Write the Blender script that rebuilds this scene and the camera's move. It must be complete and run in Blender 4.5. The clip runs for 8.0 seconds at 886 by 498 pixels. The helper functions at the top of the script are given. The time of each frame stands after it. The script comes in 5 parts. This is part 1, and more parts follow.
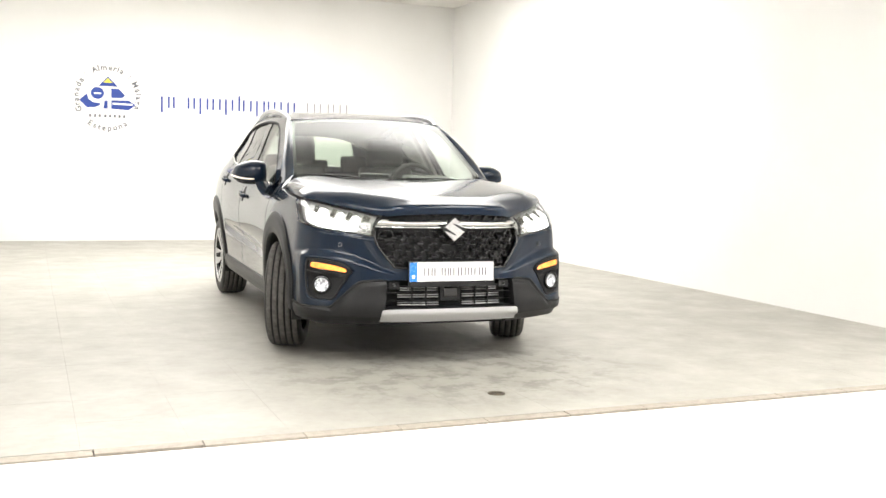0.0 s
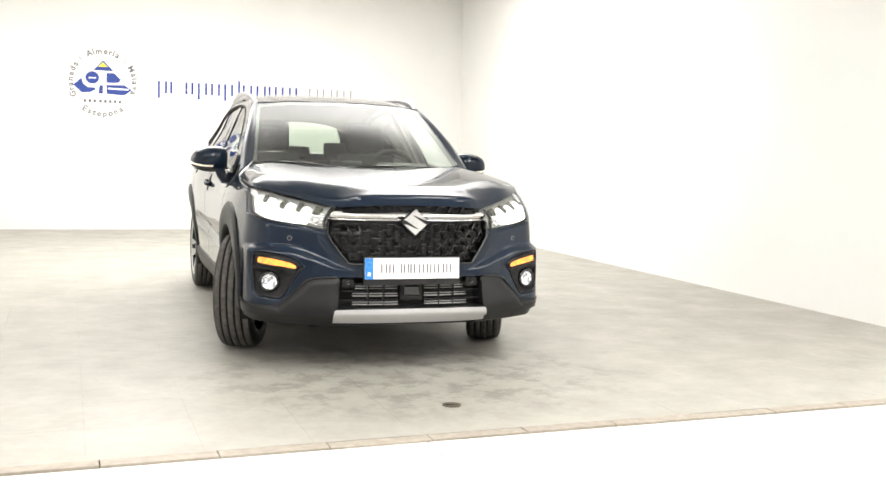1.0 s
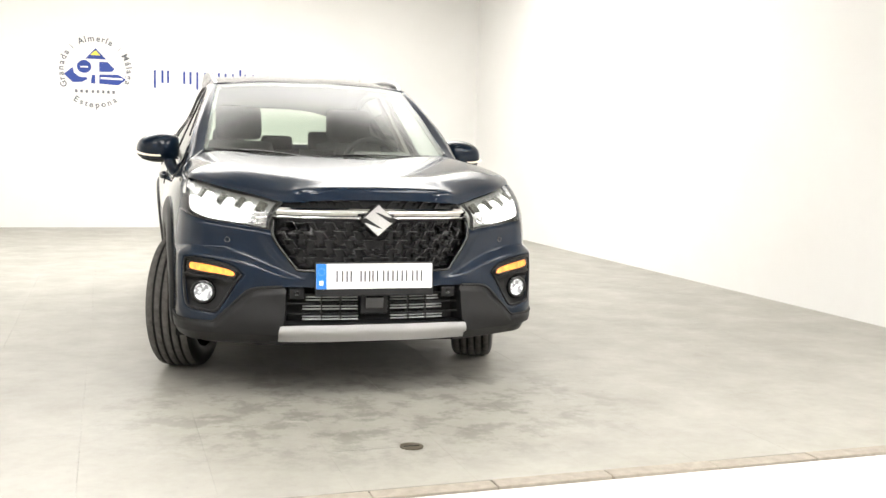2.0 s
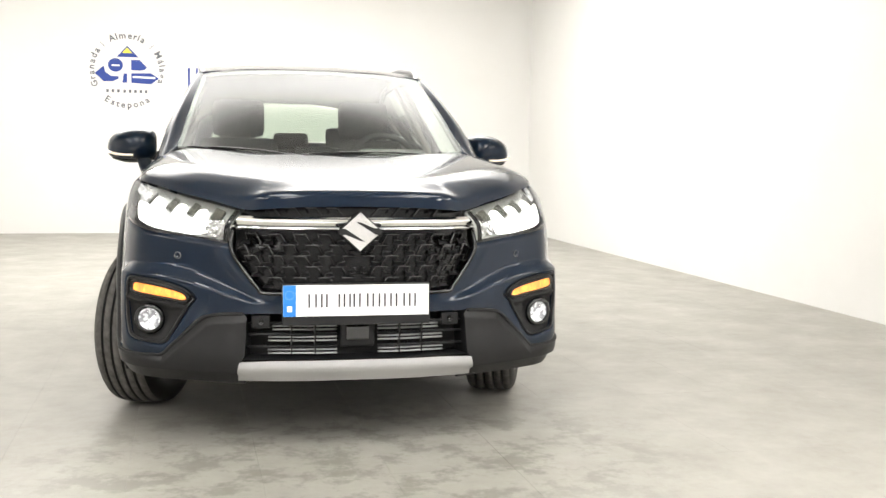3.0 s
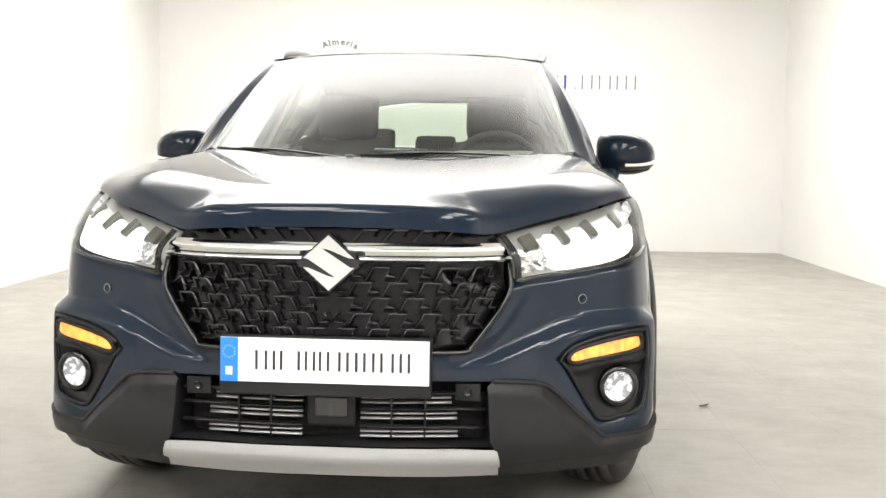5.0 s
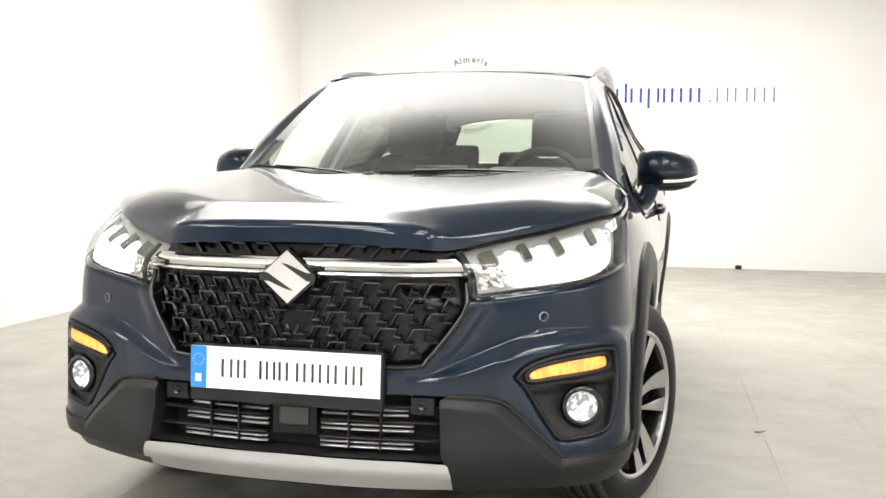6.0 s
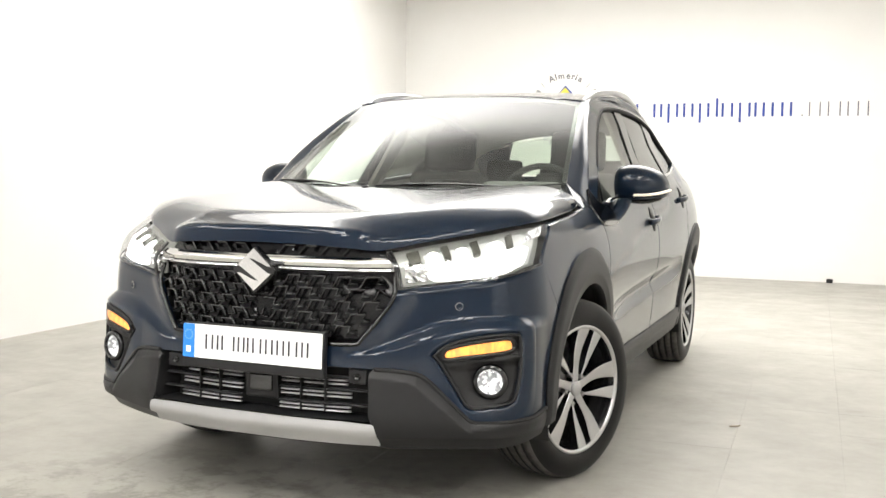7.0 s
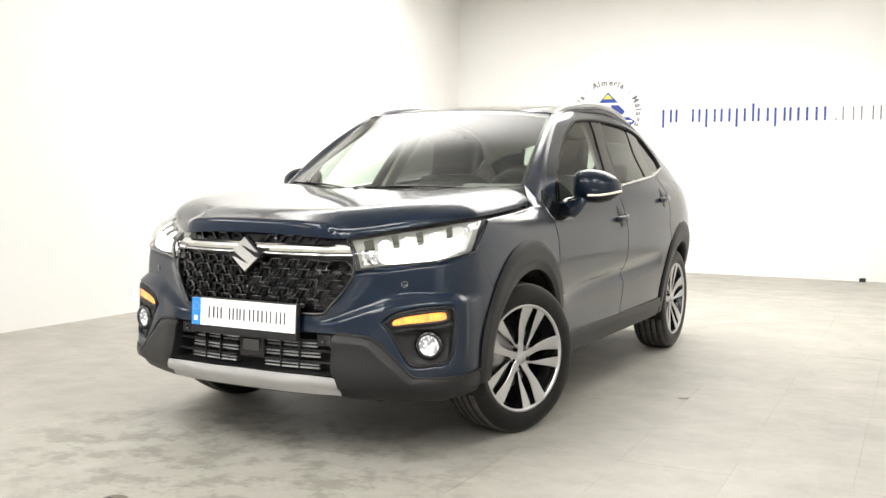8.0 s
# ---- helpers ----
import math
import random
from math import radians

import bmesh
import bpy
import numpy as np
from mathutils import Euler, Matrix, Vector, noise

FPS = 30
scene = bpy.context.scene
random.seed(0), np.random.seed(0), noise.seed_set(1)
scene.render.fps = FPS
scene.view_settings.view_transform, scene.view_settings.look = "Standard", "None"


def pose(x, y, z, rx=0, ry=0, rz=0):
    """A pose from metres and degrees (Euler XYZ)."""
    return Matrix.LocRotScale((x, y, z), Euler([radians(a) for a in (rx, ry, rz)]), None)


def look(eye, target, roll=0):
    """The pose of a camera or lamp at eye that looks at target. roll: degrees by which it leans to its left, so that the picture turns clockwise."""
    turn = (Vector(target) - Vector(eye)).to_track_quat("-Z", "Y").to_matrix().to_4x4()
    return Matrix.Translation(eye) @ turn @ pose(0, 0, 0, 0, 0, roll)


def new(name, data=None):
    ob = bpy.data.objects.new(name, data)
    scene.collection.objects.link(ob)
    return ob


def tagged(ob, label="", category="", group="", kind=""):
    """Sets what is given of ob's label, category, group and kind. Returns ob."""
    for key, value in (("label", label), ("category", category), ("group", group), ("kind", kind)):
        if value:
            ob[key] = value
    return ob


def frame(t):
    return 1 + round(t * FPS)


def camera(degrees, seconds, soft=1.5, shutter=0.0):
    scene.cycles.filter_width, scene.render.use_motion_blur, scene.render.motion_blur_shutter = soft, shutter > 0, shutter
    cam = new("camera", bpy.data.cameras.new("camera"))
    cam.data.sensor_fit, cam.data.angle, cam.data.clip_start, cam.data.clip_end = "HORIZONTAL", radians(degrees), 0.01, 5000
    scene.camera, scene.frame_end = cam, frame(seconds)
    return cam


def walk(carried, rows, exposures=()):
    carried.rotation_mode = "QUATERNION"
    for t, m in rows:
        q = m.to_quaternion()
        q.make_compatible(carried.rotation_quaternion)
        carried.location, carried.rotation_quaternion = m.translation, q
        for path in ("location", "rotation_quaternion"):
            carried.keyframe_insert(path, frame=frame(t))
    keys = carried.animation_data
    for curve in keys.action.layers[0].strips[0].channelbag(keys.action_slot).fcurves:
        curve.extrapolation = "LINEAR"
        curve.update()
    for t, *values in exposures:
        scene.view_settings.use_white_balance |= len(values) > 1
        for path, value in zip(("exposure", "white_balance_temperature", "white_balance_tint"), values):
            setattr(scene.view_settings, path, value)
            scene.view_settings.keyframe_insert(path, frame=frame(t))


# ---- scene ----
cam = camera(48.2, 8.0)
PATH = [
    (0, (-2.044, -6.225, 1.181), (-1.347, -4.358, 1.01), 1.5),
    (0.5, (-1.782, -6.141, 1.184), (-1.125, -4.261, 1.0), 1.5),
    (1, (-1.501, -5.872, 1.178), (-0.867, -3.985, 0.983), 1.7),
    (1.5, (-1.21, -5.506, 1.15), (-0.606, -3.609, 0.951), 1.8),
    (3, (-0.449, -4.367, 1.104), (-0.022, -2.424, 0.902), 1.1),
    (3.5, (-0.223, -4.042, 1.092), (0.088, -2.076, 0.895), 1.3),
    (4, (0.009, -3.722, 1.08), (0.18, -1.738, 0.886), 1.2),
    (4.5, (0.241, -3.403, 1.067), (0.26, -1.413, 0.876), 1.0),
    (6, (1.019, -3.227, 1.08), (0.523, -1.296, 0.921), 0.5),
    (6.5, (1.39, -3.356, 1.092), (0.733, -1.473, 0.944), 0.7),
    (7, (1.786, -3.553, 1.101), (1.009, -1.715, 0.96), 0.8),
    (7.5, (2.176, -3.754, 1.095), (1.31, -1.956, 0.963), 0.7),
    (8, (2.563, -3.998, 1.108), (1.623, -2.238, 0.97), 0.7),
]
walk(cam, [(t, look(eye, target, roll)) for t, eye, target, roll in PATH], exposures=((0, 0.16), (1.5, 0.06), (3.2, 0.0), (6.0, 0.0), (8.0, 0.03)))

# ---- light ----
world = bpy.data.worlds.new("hall_air")
world.use_nodes = True
world.node_tree.nodes["Background"].inputs[0].default_value = (0.9, 0.95, 1.0, 1)
world.node_tree.nodes["Background"].inputs[1].default_value = 0.05
scene.world = world


# ---- materials ----
def material(name, color=(0.5, 0.5, 0.5), rough=0.5, metal=0.0, coat=0.0, coat_rough=0.03, spec=0.5,
             emit=None, strength=0.0):
    m = bpy.data.materials.new(name)
    m.use_nodes = True
    b = m.node_tree.nodes["Principled BSDF"]
    b.inputs["Base Color"].default_value = (*color, 1)
    b.inputs["Roughness"].default_value = rough
    b.inputs["Metallic"].default_value = metal
    b.inputs["Coat Weight"].default_value = coat
    b.inputs["Coat Roughness"].default_value = coat_rough
    b.inputs["Coat IOR"].default_value = 1.37
    b.inputs["Specular IOR Level"].default_value = spec
    if emit:
        b.inputs["Emission Color"].default_value = (*emit, 1)
        b.inputs["Emission Strength"].default_value = strength
    return m


def node(m, kind, **settings):
    n = m.node_tree.nodes.new(kind)
    for k, v in settings.items():
        n.inputs[k.replace("_", " ")].default_value = v
    return n


def noise_tex(m, scale, detail=4.0, rough=0.6, stretch=None):
    """A noise in object space; gives its Fac socket."""
    n = node(m, "ShaderNodeTexNoise", Scale=scale, Detail=detail, Roughness=rough)
    c = node(m, "ShaderNodeTexCoord")
    if stretch:
        s = node(m, "ShaderNodeMapping")
        s.inputs["Scale"].default_value = stretch
        m.node_tree.links.new(c.outputs["Object"], s.inputs[0])
        m.node_tree.links.new(s.outputs[0], n.inputs["Vector"])
    else:
        m.node_tree.links.new(c.outputs["Object"], n.inputs["Vector"])
    return n.outputs["Fac"]


def place_noise(m, scale, detail=4.0, rough=0.6):
    """A noise over the room's own space, running on from piece to piece."""
    n = node(m, "ShaderNodeTexNoise", Scale=scale, Detail=detail, Roughness=rough)
    g = m.node_tree.nodes.new("ShaderNodeNewGeometry")
    m.node_tree.links.new(g.outputs["Position"], n.inputs["Vector"])
    return n.outputs["Fac"]


def ramp(m, fac, stops):
    r = m.node_tree.nodes.new("ShaderNodeValToRGB")
    e = r.color_ramp.elements
    e[0].position, e[0].color = stops[0][0], (*stops[0][1], 1)
    e[1].position, e[1].color = stops[-1][0], (*stops[-1][1], 1)
    for p, c in stops[1:-1]:
        e.new(p).color = (*c, 1)
    m.node_tree.links.new(fac, r.inputs[0])
    return r.outputs[0]


def mixed(m, a, b, fac, how="MIX"):
    n = m.node_tree.nodes.new("ShaderNodeMix")
    n.data_type, n.blend_type = "RGBA", how
    for v, s in ((a, n.inputs[6]), (b, n.inputs[7])):
        if isinstance(v, tuple):
            s.default_value = (*v, 1)
        else:
            m.node_tree.links.new(v, s)
    if isinstance(fac, float):
        n.inputs[0].default_value = fac
    else:
        m.node_tree.links.new(fac, n.inputs[0])
    return n.outputs[2]


def plug(m, socket, name):
    m.node_tree.links.new(socket, m.node_tree.nodes["Principled BSDF"].inputs[name])


def bump(m, fac, strength, distance=0.002):
    b = node(m, "ShaderNodeBump", Strength=strength, Distance=distance)
    m.node_tree.links.new(fac, b.inputs["Height"])
    plug(m, b.outputs[0], "Normal")


def pane(name, tint, ior=1.45, rough=0.0):
    """Thin glass: tinted see-through with a gloss that grows at grazing angles."""
    m = bpy.data.materials.new(name)
    m.use_nodes = True
    nt = m.node_tree
    nt.nodes.remove(nt.nodes["Principled BSDF"])
    t = nt.nodes.new("ShaderNodeBsdfTransparent")
    t.inputs[0].default_value = (*tint, 1)
    g = nt.nodes.new("ShaderNodeBsdfGlossy")
    g.inputs["Roughness"].default_value = rough
    face = nt.nodes.new("ShaderNodeLayerWeight")
    face.inputs[0].default_value = 0.5
    low = ((ior - 1) / (ior + 1)) ** 2
    steep = nt.nodes.new("ShaderNodeMath")
    steep.operation = "POWER"
    steep.inputs[1].default_value = 4.6
    nt.links.new(face.outputs["Facing"], steep.inputs[0])
    f = nt.nodes.new("ShaderNodeMath")
    f.operation = "MULTIPLY_ADD"
    f.inputs[1].default_value, f.inputs[2].default_value = 1 - low, low
    nt.links.new(steep.outputs[0], f.inputs[0])
    x = nt.nodes.new("ShaderNodeMixShader")
    nt.links.new(f.outputs[0], x.inputs[0])
    nt.links.new(t.outputs[0], x.inputs[1])
    nt.links.new(g.outputs[0], x.inputs[2])
    nt.links.new(x.outputs[0], nt.nodes["Material Output"].inputs[0])
    return m


PAINT = material("navy_metallic_paint", (0.009, 0.015, 0.032), 0.3, 0.08, 1.0, 0.035, 0.05)
PAINT.node_tree.nodes["Principled BSDF"].inputs["Coat IOR"].default_value = 1.38
flake = noise_tex(PAINT, 900, 2)
plug(PAINT, ramp(PAINT, flake, [(0.35, (0.0024, 0.0073, 0.0165)), (0.75, (0.0055, 0.0142, 0.0315))]), "Base Color")
CLAD = material("black_grained_plastic", (0.012, 0.012, 0.0125), 0.42, 0, 0, spec=0.27)
bump(CLAD, noise_tex(CLAD, 700, 3), 0.25, 0.0006)
plug(CLAD, ramp(CLAD, noise_tex(CLAD, 6), [(0.3, (0.0095, 0.0095, 0.01)), (0.7, (0.0145, 0.0145, 0.015))]), "Base Color")
GLOSS = material("gloss_black_plastic", (0.0035, 0.0035, 0.004), 0.12, 0, 0.3, 0.03, 0.5)
DARK = material("matt_black", (0.006, 0.006, 0.006), 0.8)
# the grille's black, greyed for ledges that face up into the light
FACET = material("lit_black_plastic_facet", (0.028, 0.028, 0.029), 0.28)
GRILLE = material("black_grille_backing", (0.005, 0.005, 0.0055), 0.22, spec=0.35)
bump(GRILLE, noise_tex(GRILLE, 60, 2), 0.15, 0.002)
CHROME = material("chrome", (0.86, 0.86, 0.86), 0.09, 1.0)
CHROMED = material("faceted_chrome", (0.7, 0.7, 0.7), 0.15, 1.0)
bump(CHROMED, noise_tex(CHROMED, 45, 1), 0.9, 0.02)
SATIN = material("satin_chrome", (0.72, 0.71, 0.7), 0.22, 0.95)
SILVER = material("silver_satin_paint", (0.43, 0.43, 0.43), 0.38, 0.6, 0.3)
bump(SILVER, noise_tex(SILVER, 500, 2), 0.06, 0.0005)
# tread rubber, lightened in colour to stand in for light falling on it
TREAD = material("lit_tyre_tread", (0.09, 0.086, 0.08), 0.85, spec=0.2)
plug(TREAD, ramp(TREAD, noise_tex(TREAD, 40, 5), [(0.3, (0.065, 0.062, 0.058)), (0.7, (0.12, 0.115, 0.107))]), "Base Color")
RUBBER = material("tyre_rubber", (0.01, 0.01, 0.01), 0.45, spec=0.2)
bump(RUBBER, noise_tex(RUBBER, 260, 3), 0.3, 0.0008)
plug(RUBBER, ramp(RUBBER, noise_tex(RUBBER, 9), [(0.3, (0.006, 0.006, 0.006)), (0.72, (0.0125, 0.012, 0.0115))]), "Base Color")
ALLOY = material("machined_alloy", (0.52, 0.52, 0.53), 0.28, 1.0, 0.5)
bump(ALLOY, noise_tex(ALLOY, 240, 2), 0.05, 0.0004)
RIMBLACK = material("gloss_black_rim_paint", (0.008, 0.008, 0.009), 0.2, 0, 0.6)
STEEL = material("brushed_steel", (0.35, 0.34, 0.33), 0.35, 1.0)
WINDSCREEN = pane("windscreen_glass", (0.78, 0.86, 0.79), 1.6)
SIDEGLASS = pane("side_glass", (0.8, 0.87, 0.82), 1.5)
PRIVACY = pane("tinted_glass", (0.13, 0.135, 0.125), 1.6)
LENS = pane("lamp_lens", (0.93, 0.94, 0.94), 1.45)
LAMPGREY = material("grey_lamp_housing", (0.5, 0.51, 0.48), 0.25, 0.35)
bump(LAMPGREY, noise_tex(LAMPGREY, 40, 1), 0.5, 0.006)
SMOKE = material("smoky_lamp_trim", (0.1, 0.1, 0.085), 0.2, 0.3)
LED = material("lit_led", (0.9, 0.9, 0.9), 0.4, emit=(1.0, 0.98, 0.95), strength=9.0)
glow = node(LED, "ShaderNodeMapRange")
glow.inputs["From Min"].default_value, glow.inputs["From Max"].default_value = 0.38, 0.55
glow.inputs["To Min"].default_value, glow.inputs["To Max"].default_value = 0.6, 4.0
LED.node_tree.links.new(noise_tex(LED, 26, 2), glow.inputs["Value"])
plug(LED, glow.outputs[0], "Emission Strength")
# reflector given a faint emission in place of light bounced from the LEDs
LEDSOFT = material("lit_reflector", (0.7, 0.71, 0.7), 0.25, 0.3, emit=(1.0, 0.98, 0.95), strength=0.16)
AMBER = material("lit_amber_lamp", (0.75, 0.4, 0.14), 0.3, emit=(1.0, 0.3, 0.04), strength=1.3)
spark = node(AMBER, "ShaderNodeMapRange")
spark.inputs["From Min"].default_value, spark.inputs["From Max"].default_value = 0.36, 0.62
spark.inputs["To Min"].default_value, spark.inputs["To Max"].default_value = 0.5, 1.9
AMBER.node_tree.links.new(noise_tex(AMBER, 30, 2, stretch=(2.2, 2.2, 0.6)), spark.inputs["Value"])
plug(AMBER, spark.outputs[0], "Emission Strength")
AMBERLENS = pane("amber_lamp_lens", (1.0, 0.9, 0.75), 1.45)
FOGLIT = material("lit_fog_reflector", (0.8, 0.8, 0.82), 0.2, 0.0, emit=(1.0, 0.98, 0.97), strength=0.3)
plug(FOGLIT, ramp(FOGLIT, noise_tex(FOGLIT, 55, 1), [(0.42, (0.12, 0.12, 0.13)), (0.5, (0.85, 0.85, 0.87))]), "Base Color")
bump(FOGLIT, noise_tex(FOGLIT, 60, 1), 0.8, 0.01)
TRIM = material("grey_cabin_trim", (0.26, 0.26, 0.25), 0.7)
bump(TRIM, noise_tex(TRIM, 320, 3), 0.08, 0.0005)
LINER = material("light_headliner_cloth", (0.36, 0.34, 0.3), 0.9)
bump(LINER, noise_tex(LINER, 600, 2), 0.08, 0.0005)
SEAT = material("black_seat_cloth", (0.055, 0.055, 0.052), 0.85)
bump(SEAT, noise_tex(SEAT, 420, 3), 0.1, 0.0006)
PLATE = material("white_plate_film", (0.82, 0.82, 0.82), 0.35)
PLATEBLUE = material("blue_plate_film", (0.015, 0.2, 0.72), 0.35)
PLATEINK = material("dark_plate_ink", (0.03, 0.03, 0.035), 0.5)
STARGOLD = material("pale_star_film", (0.25, 0.42, 0.62), 0.4)
WHITEFILM = material("white_film", (0.85, 0.85, 0.85), 0.4)

WALL = material("white_emulsion_wall", (0.82, 0.81, 0.79), 0.85)
plug(WALL, ramp(WALL, noise_tex(WALL, 1.1, 5), [(0.3, (0.74, 0.73, 0.71)), (0.7, (0.77, 0.765, 0.75))]), "Base Color")
bump(WALL, noise_tex(WALL, 90, 4), 0.15, 0.002)
CEIL = material("off_white_ceiling", (0.72, 0.7, 0.66), 0.9)
plug(CEIL, ramp(CEIL, noise_tex(CEIL, 2.0, 5), [(0.3, (0.74, 0.72, 0.68)), (0.7, (0.8, 0.785, 0.75))]), "Base Color")
FLOOR = material("grey_screed_floor", (0.3, 0.29, 0.26), 0.42, spec=0.4)
cloud = place_noise(FLOOR, 0.9, 8, 0.62)
fine = place_noise(FLOOR, 14, 8, 0.7)
base = ramp(FLOOR, cloud, [(0.3, (0.3, 0.291, 0.26)), (0.55, (0.335, 0.325, 0.291)), (0.75, (0.368, 0.357, 0.322))])
grain = ramp(FLOOR, fine, [(0.3, (0.82, 0.82, 0.82)), (0.62, (1.0, 1.0, 1.0))])
worn = mixed(FLOOR, base, grain, 0.6, "MULTIPLY")
smudge = ramp(FLOOR, place_noise(FLOOR, 2.3, 10, 0.72), [(0.3, (0.6, 0.58, 0.54)), (0.40, (0.88, 0.875, 0.86)), (0.5, (1, 1, 1))])
scuff = ramp(FLOOR, place_noise(FLOOR, 7.0, 6, 0.8), [(0.28, (0.72, 0.71, 0.69)), (0.36, (1, 1, 1))])
worn = mixed(FLOOR, worn, smudge, 0.3, "MULTIPLY")
worn = mixed(FLOOR, worn, scuff, 0.3, "MULTIPLY")
# oily tyre and drip stains where cars are parked nose out
spotted = ramp(FLOOR, place_noise(FLOOR, 6.0, 9, 0.7), [(0.48, (0, 0, 0)), (0.58, (1, 1, 1))])
where = node(FLOOR, "ShaderNodeNewGeometry")
patch_at = node(FLOOR, "ShaderNodeMapping")
patch_at.inputs["Location"].default_value = (0.0, 0.95, 0.0)
patch_at.inputs["Scale"].default_value = (0.72, 1.0, 1.0)
FLOOR.node_tree.links.new(where.outputs["Position"], patch_at.inputs[0])
reach = node(FLOOR, "ShaderNodeTexGradient")
reach.gradient_type = "SPHERICAL"
FLOOR.node_tree.links.new(patch_at.outputs[0], reach.inputs[0])
soiled = mixed(FLOOR, (0.0, 0.0, 0.0), spotted, ramp(FLOOR, reach.outputs["Fac"], [(0.0, (0, 0, 0)), (0.5, (1, 1, 1))]))
plug(FLOOR, mixed(FLOOR, worn, mixed(FLOOR, worn, (0.66, 0.67, 0.64), 1.0, "MULTIPLY"), soiled), "Base Color")
plug(FLOOR, ramp(FLOOR, place_noise(FLOOR, 3.2, 6), [(0.3, (0.36, 0.36, 0.36)), (0.7, (0.6, 0.6, 0.6))]), "Roughness")
bump(FLOOR, fine, 0.1, 0.002)
STRIP = material("worn_beige_edging", (0.4, 0.36, 0.29), 0.6)
plug(STRIP, ramp(STRIP, noise_tex(STRIP, 22, 6), [(0.3, (0.24, 0.212, 0.172)), (0.7, (0.34, 0.308, 0.255))]), "Base Color")
TILE = material("white_polished_tile", (0.8, 0.79, 0.76), 0.22)
plug(TILE, ramp(TILE, noise_tex(TILE, 2.5, 6), [(0.3, (0.77, 0.76, 0.725)), (0.7, (0.83, 0.82, 0.795))]), "Base Color")
GROUT = material("grey_grout", (0.07, 0.06, 0.045), 0.9)
INKBLUE = material("blue_wall_vinyl", (0.014, 0.045, 0.26), 0.5)
INKGREY = material("grey_wall_vinyl", (0.12, 0.125, 0.14), 0.5)
INKYELLOW = material("yellow_wall_vinyl", (0.78, 0.68, 0.08), 0.5)
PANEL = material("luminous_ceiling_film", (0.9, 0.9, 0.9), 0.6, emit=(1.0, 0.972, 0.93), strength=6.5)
LAMPFILM = material("lit_panel_film", (0.9, 0.9, 0.9), 0.5, emit=(1.0, 0.97, 0.93), strength=17.0)
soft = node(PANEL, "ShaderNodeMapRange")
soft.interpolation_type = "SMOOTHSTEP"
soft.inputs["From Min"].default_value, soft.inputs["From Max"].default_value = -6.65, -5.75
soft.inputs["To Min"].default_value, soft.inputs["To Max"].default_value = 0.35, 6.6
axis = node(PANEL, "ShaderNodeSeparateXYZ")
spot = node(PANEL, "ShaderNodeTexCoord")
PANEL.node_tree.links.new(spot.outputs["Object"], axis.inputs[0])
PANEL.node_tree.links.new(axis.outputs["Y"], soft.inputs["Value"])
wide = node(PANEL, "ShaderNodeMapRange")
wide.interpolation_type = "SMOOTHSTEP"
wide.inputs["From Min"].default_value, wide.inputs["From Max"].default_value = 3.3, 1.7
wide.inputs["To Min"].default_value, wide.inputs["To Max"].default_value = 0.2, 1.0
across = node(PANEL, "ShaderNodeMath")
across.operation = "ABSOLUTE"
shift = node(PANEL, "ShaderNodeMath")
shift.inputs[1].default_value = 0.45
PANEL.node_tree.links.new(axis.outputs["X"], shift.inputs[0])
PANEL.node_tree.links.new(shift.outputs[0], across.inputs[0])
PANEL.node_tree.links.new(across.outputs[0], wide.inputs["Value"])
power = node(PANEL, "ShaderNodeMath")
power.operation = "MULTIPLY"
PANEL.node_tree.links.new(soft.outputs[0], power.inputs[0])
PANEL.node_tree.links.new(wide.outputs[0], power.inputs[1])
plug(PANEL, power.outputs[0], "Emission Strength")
HALLCEIL = material("grey_hall_ceiling_paint", (0.42, 0.42, 0.42), 0.85)
plug(HALLCEIL, ramp(HALLCEIL, noise_tex(HALLCEIL, 1.3, 5), [(0.3, (0.38, 0.38, 0.385)), (0.7, (0.45, 0.45, 0.455))]), "Base Color")
# unseen right-hand wall, whitened to throw more light onto the bumper
HALLWHITE = material("whitened_bounce_wall", (0.78, 0.78, 0.77), 0.8)
plug(HALLWHITE, ramp(HALLWHITE, noise_tex(HALLWHITE, 1.1, 5), [(0.3, (0.74, 0.735, 0.72)), (0.7, (0.8, 0.795, 0.78))]), "Base Color")
HALL = material("hall_wall_paint", (0.55, 0.55, 0.55), 0.8)
plug(HALL, ramp(HALL, noise_tex(HALL, 1.3, 5), [(0.3, (0.33, 0.33, 0.335)), (0.7, (0.39, 0.39, 0.395))]), "Base Color")


# ---- mesh tools ----
from mathutils import geometry


def arr(*p):
    return np.array(p, dtype=float)


def mesh_of(name, verts, faces, mat, smooth=False, normals=None):
    me = bpy.data.meshes.new(name)
    me.from_pydata([tuple(v) for v in verts], [], faces)
    me.materials.append(mat)
    if smooth or normals is not None:
        me.polygons.foreach_set("use_smooth", [True] * len(me.polygons))
    if normals is not None:
        me.normals_split_custom_set_from_vertices([tuple(n) for n in normals])
    me.update()
    return me


def link(name, me, parent=None, label=""):
    ob = new(name, me)
    ob.parent = parent
    if label:
        ob["label"] = label
    return ob


def part(name, bm, mat, parent, label="", smooth=False):
    """Links a bmesh as one mesh object under a thing or a part."""
    me = bpy.data.meshes.new(name)
    if smooth:
        for f in bm.faces:
            f.smooth = True
    bm.to_mesh(me)
    bm.free()
    me.materials.append(mat)
    return link(name, me, parent, label)


